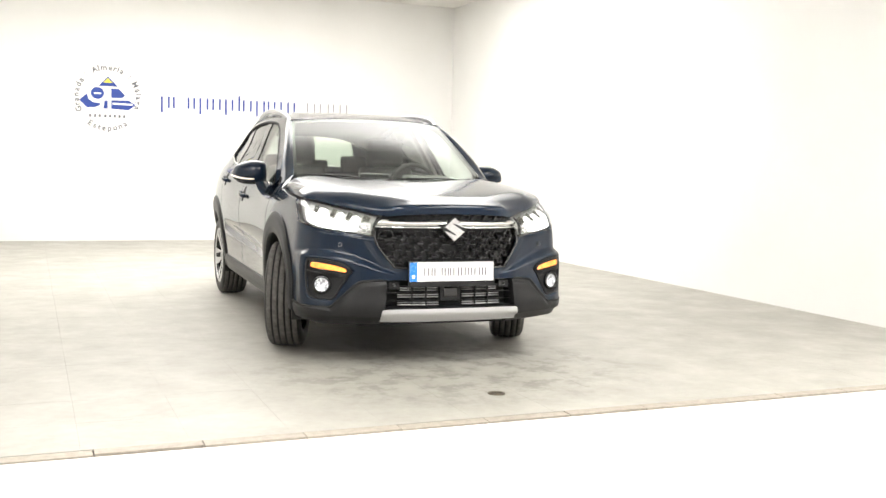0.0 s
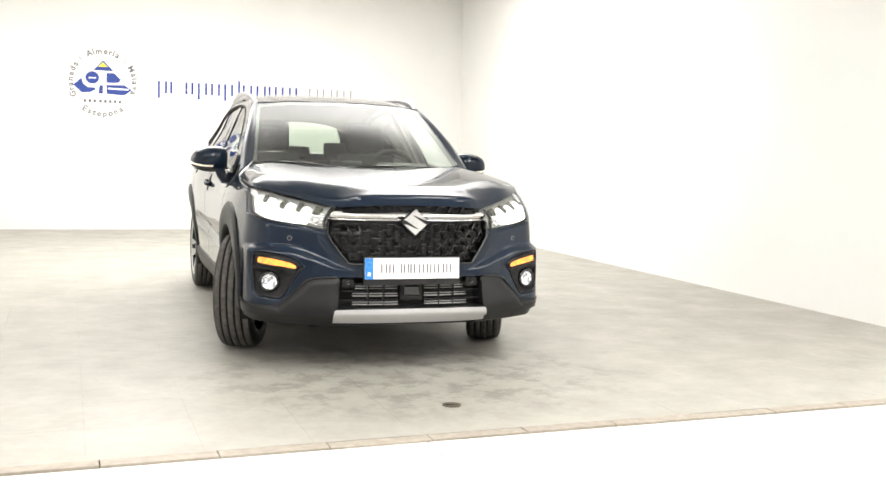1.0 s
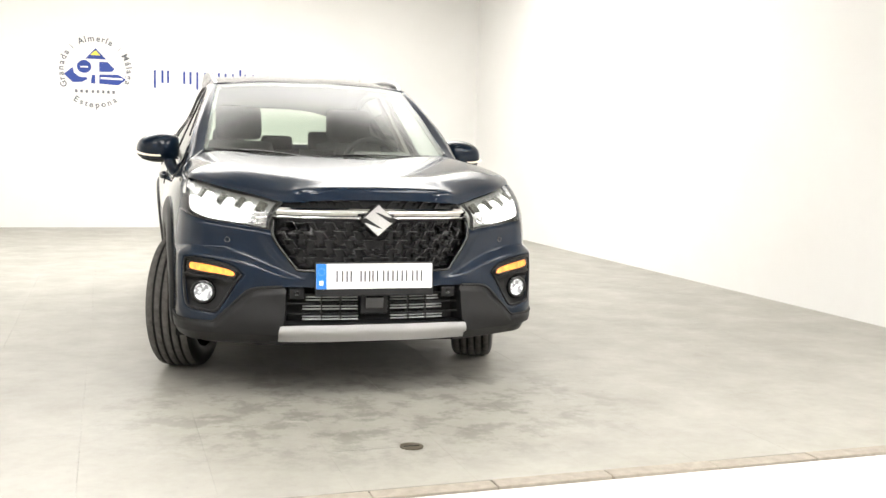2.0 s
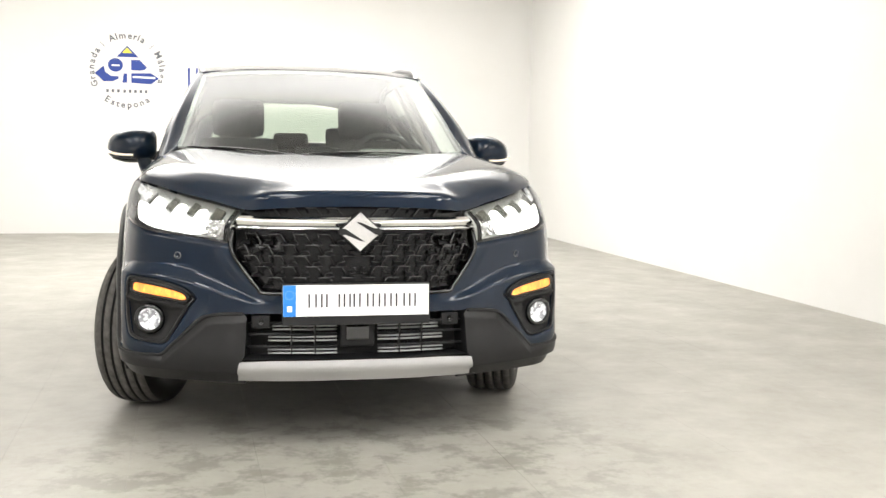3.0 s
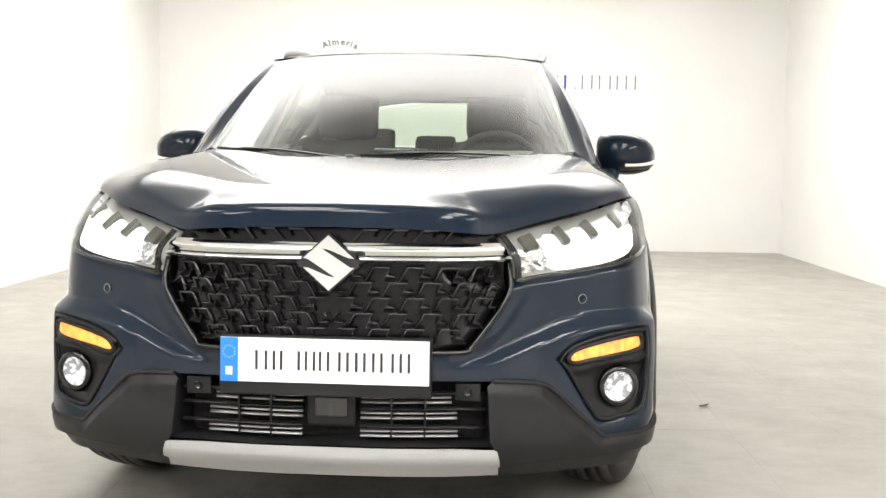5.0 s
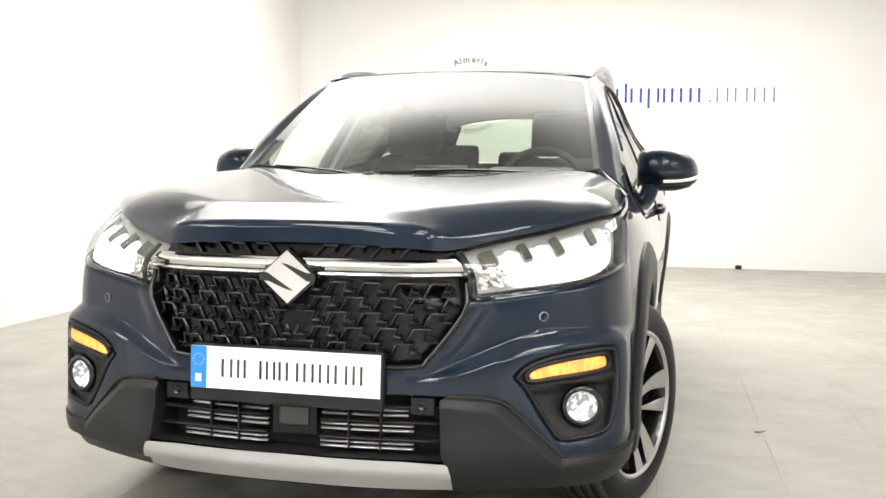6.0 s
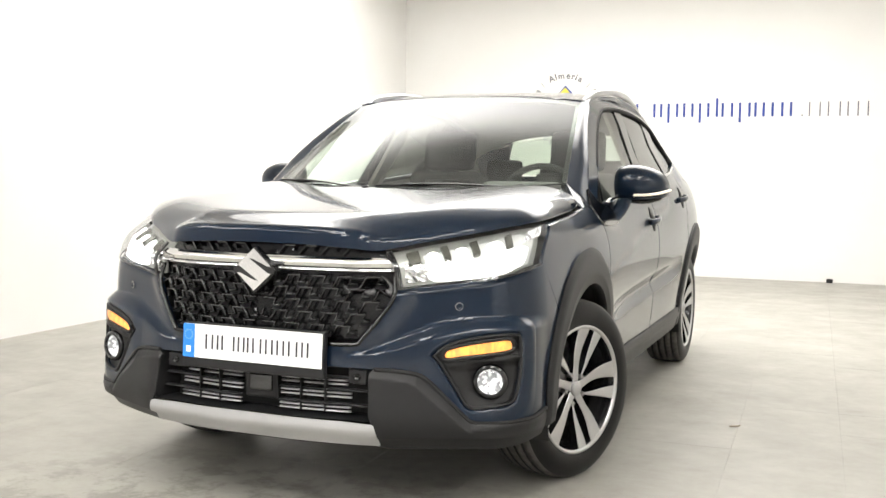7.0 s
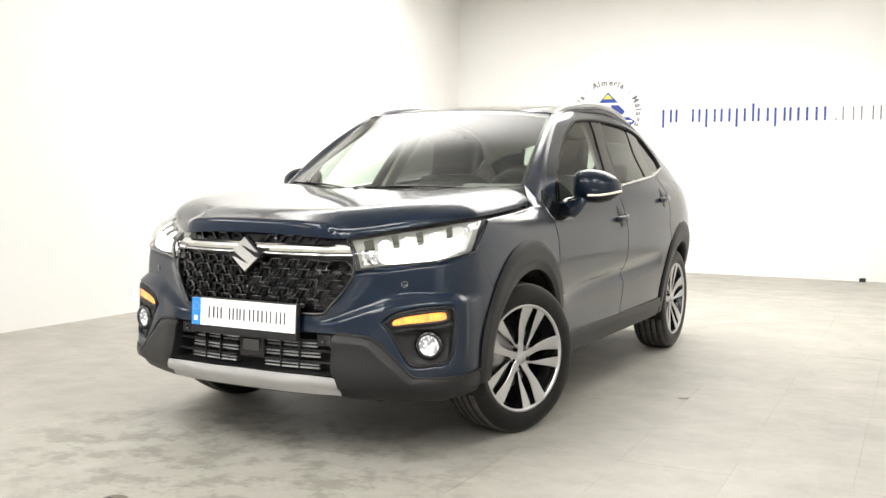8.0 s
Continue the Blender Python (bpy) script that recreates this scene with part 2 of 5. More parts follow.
def box(bm, x0, x1, y0, y1, z0, z1, bevel=0.0, m=None):
    g = bmesh.ops.create_cube(bm, size=1.0)["verts"]
    bmesh.ops.scale(bm, vec=(x1 - x0, y1 - y0, z1 - z0), verts=g)
    bmesh.ops.translate(bm, vec=((x0 + x1) / 2, (y0 + y1) / 2, (z0 + z1) / 2), verts=g)
    if bevel:
        es = list({e for v in g for e in v.link_edges})
        r = bmesh.ops.bevel(bm, geom=es, offset=bevel, segments=2, affect="EDGES", profile=0.6)
        g = list({v for f in r["faces"] for v in f.verts} | {v for v in g if v.is_valid})
    if m is not None:
        bmesh.ops.transform(bm, matrix=m, verts=g)
    return g


def boxed(*a, **k):
    bm = bmesh.new()
    box(bm, *a, **k)
    return bm


def spline(pts, n=12, closed=False):
    """A smooth curve through pts (Catmull-Rom), n steps a span."""
    p = np.array(pts, dtype=float)
    k = len(p)
    out = []
    for i in range(k if closed else k - 1):
        if closed:
            a, b, c, d = p[(i - 1) % k], p[i], p[(i + 1) % k], p[(i + 2) % k]
        else:
            b, c = p[i], p[i + 1]
            a = p[i - 1] if i > 0 else 2 * b - c
            d = p[i + 2] if i + 2 < k else 2 * c - b
        for t in np.linspace(0, 1, n, endpoint=False):
            out.append(0.5 * (2 * b + (c - a) * t + (2 * a - 5 * b + 4 * c - d) * t * t + (3 * b - a - 3 * c + d) * t ** 3))
    if not closed:
        out.append(p[-1])
    return np.array(out)


def hermite(xs, ys, x):
    """Smooth interpolation of ys over xs (rows of ys may be vectors)."""
    xs = np.asarray(xs, float)
    ys = np.asarray(ys, float)
    x = min(max(x, xs[0]), xs[-1])
    i = int(min(max(np.searchsorted(xs, x) - 1, 0), len(xs) - 2))
    h = xs[i + 1] - xs[i]
    t = (x - xs[i]) / h

    def slope(j):
        if j == 0:
            return (ys[1] - ys[0]) / (xs[1] - xs[0])
        if j == len(xs) - 1:
            return (ys[-1] - ys[-2]) / (xs[-1] - xs[-2])
        a, b = (ys[j] - ys[j - 1]) / (xs[j] - xs[j - 1]), (ys[j + 1] - ys[j]) / (xs[j + 1] - xs[j])
        wa, wb = xs[j + 1] - xs[j], xs[j] - xs[j - 1]
        return (a * wa + b * wb) / (wa + wb)
    m0, m1 = slope(i), slope(i + 1)
    return (ys[i] * (2 * t ** 3 - 3 * t * t + 1) + m0 * h * (t ** 3 - 2 * t * t + t)
            + ys[i + 1] * (-2 * t ** 3 + 3 * t * t) + m1 * h * (t ** 3 - t * t))


def inside(poly, pts):
    """Which of pts lie inside the closed polygon."""
    q = np.array(poly)
    x, y = pts[:, 0], pts[:, 1]
    r = np.zeros(len(pts), bool)
    for k in range(len(q)):
        (x0, y0), (x1, y1) = q[k - 1], q[k]
        if y0 != y1:
            r ^= ((y0 > y) != (y1 > y)) & (x < (x1 - x0) * (y - y0) / (y1 - y0) + x0)
    return r


def resampled(poly, step_a, step_b):
    """The closed polygon with points added, so that no side is longer than a step."""
    out = []
    for k in range(len(poly)):
        p, q = np.array(poly[k - 1], float), np.array(poly[k], float)
        d = np.abs(q - p) / (step_a, step_b)
        if np.abs(q - p).max() < 1e-6:
            continue
        n = max(1, int(math.ceil(d.max())))
        out += [tuple(p + (q - p) * t / n) for t in range(n)]
    return out


CORE = arr(0, 1.2, 0.75)


def panel_mesh(name, outline, fmap, mat, cell=0.03, thick=0.014, hole=None, mirror=False, core=None, cell2=None):
    """A sheet of the surface fmap(a, b) cut to an outline, with its edge turned inwards by thick."""
    core = CORE if core is None else core
    cb = cell2 or cell
    loops = [resampled([tuple(map(float, q)) for q in l], cell, cb) for l in ((outline,) if hole is None else (outline, hole))]
    o = np.array(loops[0])
    (a0, b0), (a1, b1) = o.min(axis=0), o.max(axis=0)
    na, nb = max(1, int(math.ceil((a1 - a0) / cell))), max(1, int(math.ceil((b1 - b0) / cb)))
    grid = np.array([(a0 + (a1 - a0) * i / na, b0 + (b1 - b0) * j / nb) for i in range(1, na) for j in range(1, nb)]).reshape(-1, 2)
    scale = np.array((1 / cell, 1 / cb))
    if len(grid):
        keep = inside(loops[0], grid)
        for l in loops[1:]:
            keep &= ~inside(l, grid)
        for l in loops:
            for k in range(len(l)):
                p, q = np.array(l[k - 1]) * scale, np.array(l[k]) * scale
                g = grid * scale
                t = np.clip(((g - p) @ (q - p)) / max(float((q - p) @ (q - p)), 1e-12), 0, 1)
                keep &= np.linalg.norm(g - p - t[:, None] * (q - p), axis=1) > 0.3
        grid = grid[keep]
    pts, edges = [], []
    for l in loops:
        k0 = len(pts)
        pts += l
        edges += [(k0 + i, k0 + (i + 1) % len(l)) for i in range(len(l))]
    pts += [tuple(g) for g in grid]
    made = geometry.delaunay_2d_cdt([Vector((a * scale[0], b * scale[1])) for a, b in pts], edges, [], 0, 1e-5)
    flat = np.array([(v[0] / scale[0], v[1] / scale[1]) for v in made[0]])
    tris = [list(f) for f in made[2]]
    mid = np.array([flat[f].mean(axis=0) for f in tris])
    good = inside(loops[0], mid)
    for l in loops[1:]:
        good &= ~inside(l, mid)
    uv = [tuple(q) for q in flat]
    faces = []
    for f, ok in zip(tris, good):
        if ok:
            x, y, z = (flat[k] for k in f)
            faces.append(f if (y[0] - x[0]) * (z[1] - x[1]) - (z[0] - x[0]) * (y[1] - x[1]) > 0 else f[::-1])
    e = 4e-3
    P = np.array([fmap(*p) for p in uv])
    DA = np.array([fmap(p[0] + e, p[1]) - fmap(p[0] - e, p[1]) for p in uv])
    DB = np.array([fmap(p[0], p[1] + e) - fmap(p[0], p[1] - e) for p in uv])
    N = np.cross(DA, DB)
    N /= np.maximum(np.linalg.norm(N, axis=1), 1e-12)[:, None]
    sgn = 1.0 if np.sum(N * (P - core)) >= 0 else -1.0
    N *= sgn
    if mirror:
        P, N = P * (-1, 1, 1), N * (-1, 1, 1)
    if (sgn < 0) != mirror:
        faces = [f[::-1] for f in faces]
    verts, norms = list(P), list(N)
    if thick:
        count = {}
        for f in faces:
            for k in range(len(f)):
                x, y = f[k - 1], f[k]
                key = (min(x, y), max(x, y))
                count.setdefault(key, []).append((x, y))
        for key, uses in count.items():
            if len(uses) != 1:
                continue
            x, y = uses[0]
            side = np.cross(P[y] - P[x], N[x])
            l = np.linalg.norm(side)
            if l < 1e-9:
                continue
            side = side / l
            k = len(verts)
            round_n = [0.75 * side + 0.65 * N[x], 0.75 * side + 0.65 * N[y], side, side]
            verts += [P[x], P[y], P[y] - N[y] * thick, P[x] - N[x] * thick]
            norms += round_n
            faces.append([k + 1, k, k + 3, k + 2])
    return mesh_of(name, verts, faces, mat, normals=norms)


def panel(name, outline, fmap, mat, parent, label="", **k):
    return link(name, panel_mesh(name, outline, fmap, mat, **k), parent, label)


def patch(*curves):
    """A map over the unit square through a row of curves (each a list of points)."""
    fine = []
    for c in curves:
        s = spline(c, 8)
        d = np.concatenate([[0], np.cumsum(np.linalg.norm(np.diff(s, axis=0), axis=1))])
        fine.append((d / d[-1], s))
    vs = np.linspace(0, 1, len(curves))

    def f(a, b):
        a2 = min(max(a, -0.02), 1.02)
        pts = []
        for d, s in fine:
            q = np.array([np.interp(a2, d, s[:, i]) for i in range(3)])
            if a2 > 1:
                q = q + (s[-1] - s[-2]) / (d[-1] - d[-2]) * (a2 - 1)
            if a2 < 0:
                q = q + (s[1] - s[0]) / (d[1] - d[0]) * a2
            pts.append(q)
        if len(pts) == 2:
            return pts[0] + (pts[1] - pts[0]) * b
        bb = min(max(b, 0), 1)
        r = hermite(vs, np.array(pts), bb)
        if b != bb:
            h = hermite(vs, np.array(pts), bb - 0.01 if bb > 0.5 else bb + 0.01)
            r = r + (r - h) / 0.01 * abs(b - bb)
        return r
    return f


SQUARE = [(0, 0), (1, 0), (1, 1), (0, 1)]


def tube_mesh(name, pts, mat, r=0.01, sides=8, flat=None, closed=False):
    """A tube along pts; flat scales the second axis of its section."""
    p = np.array(pts, float)
    n = len(p)
    verts, faces = [], []
    up = arr(0, 0, 1)
    for i in range(n):
        a, b = (p[(i - 1) % n], p[(i + 1) % n]) if closed else (p[max(i - 1, 0)], p[min(i + 1, n - 1)])
        t = (b - a) / max(np.linalg.norm(b - a), 1e-9)
        s = np.cross(t, up)
        if np.linalg.norm(s) < 1e-3:
            s = arr(1, 0, 0)
        s /= np.linalg.norm(s)
        w = np.cross(s, t)
        for k in range(sides):
            q = 2 * math.pi * (k + 0.5) / sides
            verts.append(p[i] + s * math.cos(q) * r + w * math.sin(q) * (flat if flat else r))
    for i in range(n if closed else n - 1):
        for k in range(sides):
            a, b = i * sides + k, i * sides + (k + 1) % sides
            c, d = ((i + 1) % n) * sides + (k + 1) % sides, ((i + 1) % n) * sides + k
            faces.append([a, b, c, d])
    if not closed:
        faces.append(list(range(sides))[::-1])
        faces.append([(n - 1) * sides + k for k in range(sides)])
    return mesh_of(name, verts, faces, mat, smooth=sides > 4)


def lathe_mesh(name, profile, mat, seg=48, smooth=True, caps=False):
    """Turns a profile of (radius, x) round the x axis."""
    verts, faces = [], []
    k = len(profile)
    for i in range(seg):
        q = 2 * math.pi * i / seg
        for r, x in profile:
            verts.append((x, r * math.cos(q), r * math.sin(q)))
    for i in range(seg):
        for j in range(k - 1):
            a, b = i * k + j, i * k + j + 1
            c, d = ((i + 1) % seg) * k + j + 1, ((i + 1) % seg) * k + j
            faces.append([a, b, c, d])
    if caps:
        faces.append([i * k + k - 1 for i in range(seg)])
    return mesh_of(name, verts, faces, mat, smooth=smooth)


def prism(outline, z0, z1):
    """A bmesh: an outline in x, y pulled up from z0 to z1."""
    bm = bmesh.new()
    lo = [bm.verts.new((p[0], p[1], z0)) for p in outline]
    hi = [bm.verts.new((p[0], p[1], z1)) for p in outline]
    bm.faces.new(lo[::-1])
    bm.faces.new(hi)
    for i in range(len(lo)):
        bm.faces.new((lo[i - 1], lo[i], hi[i], hi[i - 1]))
    bmesh.ops.recalc_face_normals(bm, faces=bm.faces)
    return bm


# ---- the room: a white photo bay, open to a hall in front ----
ROOM = pose(0, 8.3, 0, 0, 0, 2.29)          # x along the back wall, y out of the bay's rear
W0, W1, HIGH, DEEP = -3.72, 3.52, 3.6, 10.38   # side walls, ceiling, depth of the bay


def room_box(name, label, mat, *b, kind="structure", category=""):
    ob = part(name, boxed(*b), mat, None)
    ob.matrix_basis = ROOM
    return tagged(ob, label, category, kind=kind)


room_box("wall_back", "white painted rear wall with blue vinyl signage", WALL, W0 - 0.2, W1 + 0.2, 0, 0.2, -0.1, HIGH, category="wall")
room_box("wall_left", "white painted side wall", WALL, W0 - 0.2, W0, -DEEP, 0, -0.1, HIGH, category="wall")
room_box("wall_right", "white painted side wall", WALL, W1, W1 + 0.2, -DEEP, 0, -0.1, HIGH, category="wall")
room_box("ceiling", "off-white ceiling over the bay", CEIL, W0 - 0.2, W1 + 0.2, -DEEP, 0.2, HIGH, HIGH + 0.15, category="ceiling")
floor = room_box("floor", "worn grey floor slabs with stains and faint joints", GROUT, W0, W1, -DEEP + 0.08, 0, -0.1, -0.006, category="floor")
# hall in front; its walls and ceiling are unseen, toned for the car's reflections
room_box("hall_floor_base", "grey bed under the hall tiles", GROUT, -6.5, 6.5, -18, -DEEP, -0.1, -0.016, category="floor")
room_box("wall_hall_left", "grey hall wall", HALL, -6.7, -6.5, -18, -DEEP, -0.1, 4.6, category="wall")
room_box("wall_hall_right", "unseen hall wall, whitened to brighten the car's reflections", HALLWHITE, 6.5, 6.7, -18, -DEEP, -0.1, 4.6, category="wall")
room_box("wall_hall_front", "grey hall wall", HALL, -6.7, 6.7, -18.2, -18, -0.1, 4.6, category="wall")
room_box("wall_bay_left", "grey hall wall beside the bay", HALL, -6.5, W0 - 0.2, -DEEP, -DEEP + 0.2, -0.1, 4.6, category="wall")
room_box("wall_bay_right", "grey hall wall beside the bay", HALL, W1 + 0.2, 6.5, -DEEP, -DEEP + 0.2, -0.1, 4.6, category="wall")
room_box("wall_bay_head", "grey hall wall over the bay's opening", HALL, W0 - 0.2, W1 + 0.2, -DEEP, -DEEP + 0.2, HIGH + 0.15, 4.6, category="wall")
room_box("ceiling_hall", "light grey hall ceiling", HALLCEIL, -6.7, 6.7, -18.2, -DEEP + 0.2, 4.6, 4.7, category="ceiling")

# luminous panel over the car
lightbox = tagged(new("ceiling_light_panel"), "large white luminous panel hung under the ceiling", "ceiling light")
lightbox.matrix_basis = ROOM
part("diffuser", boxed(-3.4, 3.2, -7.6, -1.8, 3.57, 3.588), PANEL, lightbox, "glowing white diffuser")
for b in ((-3.45, 3.25, -7.65, -7.6), (-3.45, 3.25, -1.8, -1.75), (-3.45, -3.4, -7.6, -1.8), (3.2, 3.25, -7.6, -1.8)):
    part("frame", boxed(*b, 3.565, 3.6, bevel=0.004), SILVER, lightbox, "slim metal frame")

for x in (-4.8, -1.6, 1.6, 4.8):
    for y in (-11.2, -13.4, -16.4):
        lamp = tagged(new("panel_light"), "white ceiling panel light, lit", "ceiling light", "hall panel lights")
        lamp.matrix_basis = ROOM @ pose(x, y, 4.45)
        part("housing", boxed(-0.62, 0.62, -0.78, 0.78, 0.0, 0.15, bevel=0.01), WHITEFILM, lamp)
        part("diffuser", boxed(-0.6, 0.6, -0.75, 0.75, -0.012, -0.002, bevel=0.003), LAMPFILM, lamp, "glowing white diffuser")


# ---- the car: nose towards -y, front axle at y = 0 ----
CAR = tagged(new("car"), "dark navy blue SUV with black cladding and lit lamps", "car")
CAR.matrix_basis = pose(0.006, 0, 0, 0, 0, 0.45)
WHEELBASE, TYRE = 2.6, 0.334

PLAN = spline([(0, -0.895), (0.15, -0.892), (0.3, -0.875), (0.42, -0.845), (0.52, -0.803), (0.62, -0.758), (0.70, -0.718),
               (0.76, -0.682), (0.805, -0.63), (0.835, -0.55), (0.852, -0.42), (0.862, -0.25), (0.868, 0), (0.868, 0.5),
               (0.868, 1.0), (0.868, 1.5), (0.862, 2.1), (0.846, 2.65), (0.8, 2.98), (0.735, 3.18), (0.64, 3.31), (0.5, 3.38),
               (0.25, 3.415), (0, 3.425)], 64)
ARC = np.concatenate([[0], np.cumsum(np.linalg.norm(np.diff(PLAN, axis=0), axis=1))])
TANG = np.gradient(PLAN, ARC, axis=0)
TANG /= np.linalg.norm(TANG, axis=1)[:, None]
for _ in range(190):
    TANG[1:-1] = (TANG[:-2] + 2 * TANG[1:-1] + TANG[2:]) / 4
SIDE = (PLAN[:, 1] > -0.66) & (PLAN[:, 1] < 3.2) & (PLAN[:, 0] > 0.76)


def uf(x):
    """Arc length at which the nose is x wide."""
    n = int(np.argmax(PLAN[:, 1] > -0.55))
    return float(np.interp(x, PLAN[:n, 0], ARC[:n]))


def us(y):
    """Arc length at which the flank reaches y."""
    return float(np.interp(y, PLAN[SIDE, 1], ARC[SIDE]))


ZK = [0.16, 0.25, 0.35, 0.45, 0.55, 0.65, 0.75, 0.82, 0.88, 0.93, 0.98, 1.05, 1.15, 1.3, 1.45, 1.54]
FLANK = [
    (0.0, [-0.07, -0.025, 0.0, -0.012, -0.012, -0.022, -0.028, -0.032, -0.036, -0.05, -0.09, -0.14, -0.2, -0.3, -0.4, -0.45]),
    (0.53, [-0.08, -0.03, 0.0, -0.012, -0.018, -0.024, -0.028, -0.031, -0.04, -0.06, -0.1, -0.15, -0.2, -0.3, -0.4, -0.45]),
    (0.85, [-0.07, -0.025, 0.0, -0.004, -0.006, -0.01, -0.016, -0.027, -0.042, -0.065, -0.11, -0.15, -0.2, -0.3, -0.4, -0.45]),
    (1.10, [-0.06, -0.02, 0.0, 0.0, 0.0, -0.002, -0.01, -0.018, -0.028, -0.043, -0.078, -0.13, -0.2, -0.3, -0.4, -0.45]),
    (1.60, [-0.09, -0.05, -0.025, -0.015, -0.006, -0.001, -0.001, -0.006, -0.016, -0.034, -0.076, -0.122, -0.158, -0.215, -0.29, -0.36]),
    (2.2, [-0.09, -0.055, -0.035, -0.03, -0.024, -0.012, -0.003, -0.006, -0.019, -0.038, -0.063, -0.09, -0.13, -0.198, -0.272, -0.33]),
    (2.9, [-0.09, -0.055, -0.035, -0.03, -0.024, -0.012, -0.002, -0.004, -0.012, -0.024, -0.042, -0.068, -0.113, -0.186, -0.256, -0.316]),
    (3.7, [-0.09, -0.05, -0.028, -0.016, -0.004, 0.006, 0.012, 0.013, 0.01, 0.003, -0.008, -0.03, -0.092, -0.188, -0.258, -0.318]),
    (4.4, [-0.11, -0.075, -0.055, -0.035, -0.012, 0.006, 0.018, 0.019, 0.016, 0.009, -0.002, -0.026, -0.092, -0.2, -0.288, -0.345]),
    (5.5, [-0.11, -0.07, -0.05, -0.03, -0.01, 0.0, -0.005, -0.015, -0.03, -0.045, -0.06, -0.09, -0.15, -0.26, -0.39, -0.5]),
]
FU = [r[0] for r in FLANK]
FO = np.array([r[1] for r in FLANK])


def skin(u, z, out=0.0):
    """The car's flank and nose at arc length u and height z, moved outwards by out."""
    u = min(max(u, -0.004), ARC[-1])
    uu = abs(u)
    p = np.array([np.interp(uu, ARC, PLAN[:, 0]), np.interp(uu, ARC, PLAN[:, 1])])
    t = np.array([np.interp(uu, ARC, TANG[:, 0]), np.interp(uu, ARC, TANG[:, 1])])
    n = np.array([t[1], -t[0]]) / np.hypot(*t)
    o = hermite(ZK, hermite(FU, FO, uu), z) + out
    if 0.3 < uu < 1.05 and 0.3 < z < 0.9:
        # the lamp pod stands out below a shelf that sweeps up from the grille's foot
        hi = hermite([0.3, 0.39, 0.468, 0.531, 0.61, 0.69, 0.79, 0.88, 1.05], [0.55, 0.574, 0.604, 0.632, 0.658, 0.672, 0.676, 0.675, 0.67], uu)
        lo = hermite([0.3, 0.39, 0.468, 0.531, 0.61, 0.69, 0.79, 0.88, 1.05], [0.535, 0.55, 0.568, 0.586, 0.607, 0.623, 0.632, 0.633, 0.63], uu)
        fade = min(1.0, (uu - 0.3) / 0.14) * min(1.0, (1.05 - uu) / 0.16)
        fade = fade * fade * (3 - 2 * fade)
        t = min(1.0, max(0.0, (hi - z) / (hi - lo)))
        t = t * t * (3 - 2 * t)
        o += fade * (0.03 * t - 0.013)
    if 0.36 < uu < 1.0 and 0.72 < z < 0.84:
        # a narrow ledge under the headlamp
        edge = hermite([0.48, 0.64, 0.78, 0.93, 1.02], [0.752, 0.773, 0.79, 0.812, 0.827], uu)
        o -= 0.011 * min(1.0, max(0.0, 1 - (edge - z) / 0.022)) ** 2 * min(1.0, (uu - 0.36) / 0.1) * min(1.0, (1.0 - uu) / 0.1)
    if 0.3 < uu < 0.62 and 0.56 < z < 0.76:
        # a flange stands proud along the grille
        d = (uu - hermite([0.56, 0.6, 0.68, 0.735, 0.76], [0.33, 0.37, 0.44, 0.475, 0.48], z)) / 0.045
        o += 0.008 / (1 + math.exp(max(-40, min(40, (d - 1) / 0.22)))) * min(1.0, max(0.0, (z - 0.56) / 0.06))
    q = p + n * o
    return arr(q[0] if u >= 0 else -q[0], q[1], z)


def skinned(out):
    return lambda u, z: skin(u, z, out)


def both(name, outline, fmap, mat, parent, label="", **k):
    """The same panel on either flank."""
    return [panel(name, outline, fmap, mat, parent, label, mirror=s, **k) for s in (False, True)]


def arch(cy, a, b, q0, q1, n=28, cz=0.335):
    """Points of a wheel arch, from angle q0 to q1 in degrees (0: rearwards, 90: up), as (u, z)."""
    f = lambda q: a + (0.05 if cy == 0 and math.cos(math.radians(q)) < 0 else 0.0)
    return [(us(cy + f(q) * math.cos(math.radians(q))), cz + b * math.sin(math.radians(q))) for q in np.linspace(q0, q1, n)]


def xz(pts):
    return [(uf(x), z) for x, z in pts]


def yz(pts):
    return [(us(y), z) for y, z in pts]


# -- bumper (painted) --
pocket = [(0.589, 0.556)] + [tuple(p) for p in spline([(0.61, 0.575), (0.64, 0.592), (0.70, 0.609), (0.78, 0.621), (0.845, 0.623), (0.862, 0.61), (0.866, 0.559), (0.86, 0.478), (0.846, 0.425), (0.825, 0.408), (0.785, 0.4), (0.73, 0.394), (0.705, 0.396), (0.69, 0.406)], 4)] + [(0.668, 0.442), (0.648, 0.474), (0.613, 0.532)]
POCKET = np.array(pocket)


def rolled(u, z):
    """The bumper's skin, rolling inwards round the lamp pocket."""
    o = 0.0
    if 0.54 < u < 0.93 and 0.35 < z < 0.67:
        a, b = POCKET, np.roll(POCKET, -1, axis=0)
        t = np.clip(np.sum((np.array((u, z)) - a) * (b - a), axis=1) / np.sum((b - a) ** 2, axis=1), 0, 1)
        d = float(np.min(np.linalg.norm(np.array((u, z)) - a - (b - a) * t[:, None], axis=1)))
        o = 0.005 - 0.011 * max(0.0, 1 - d / 0.014) ** 2 if d < 0.05 else 0.005 * max(0.0, 1 - (d - 0.05) / 0.03)
        o *= min(1.0, (u - 0.54) / 0.05)
    return skin(u, z, o)


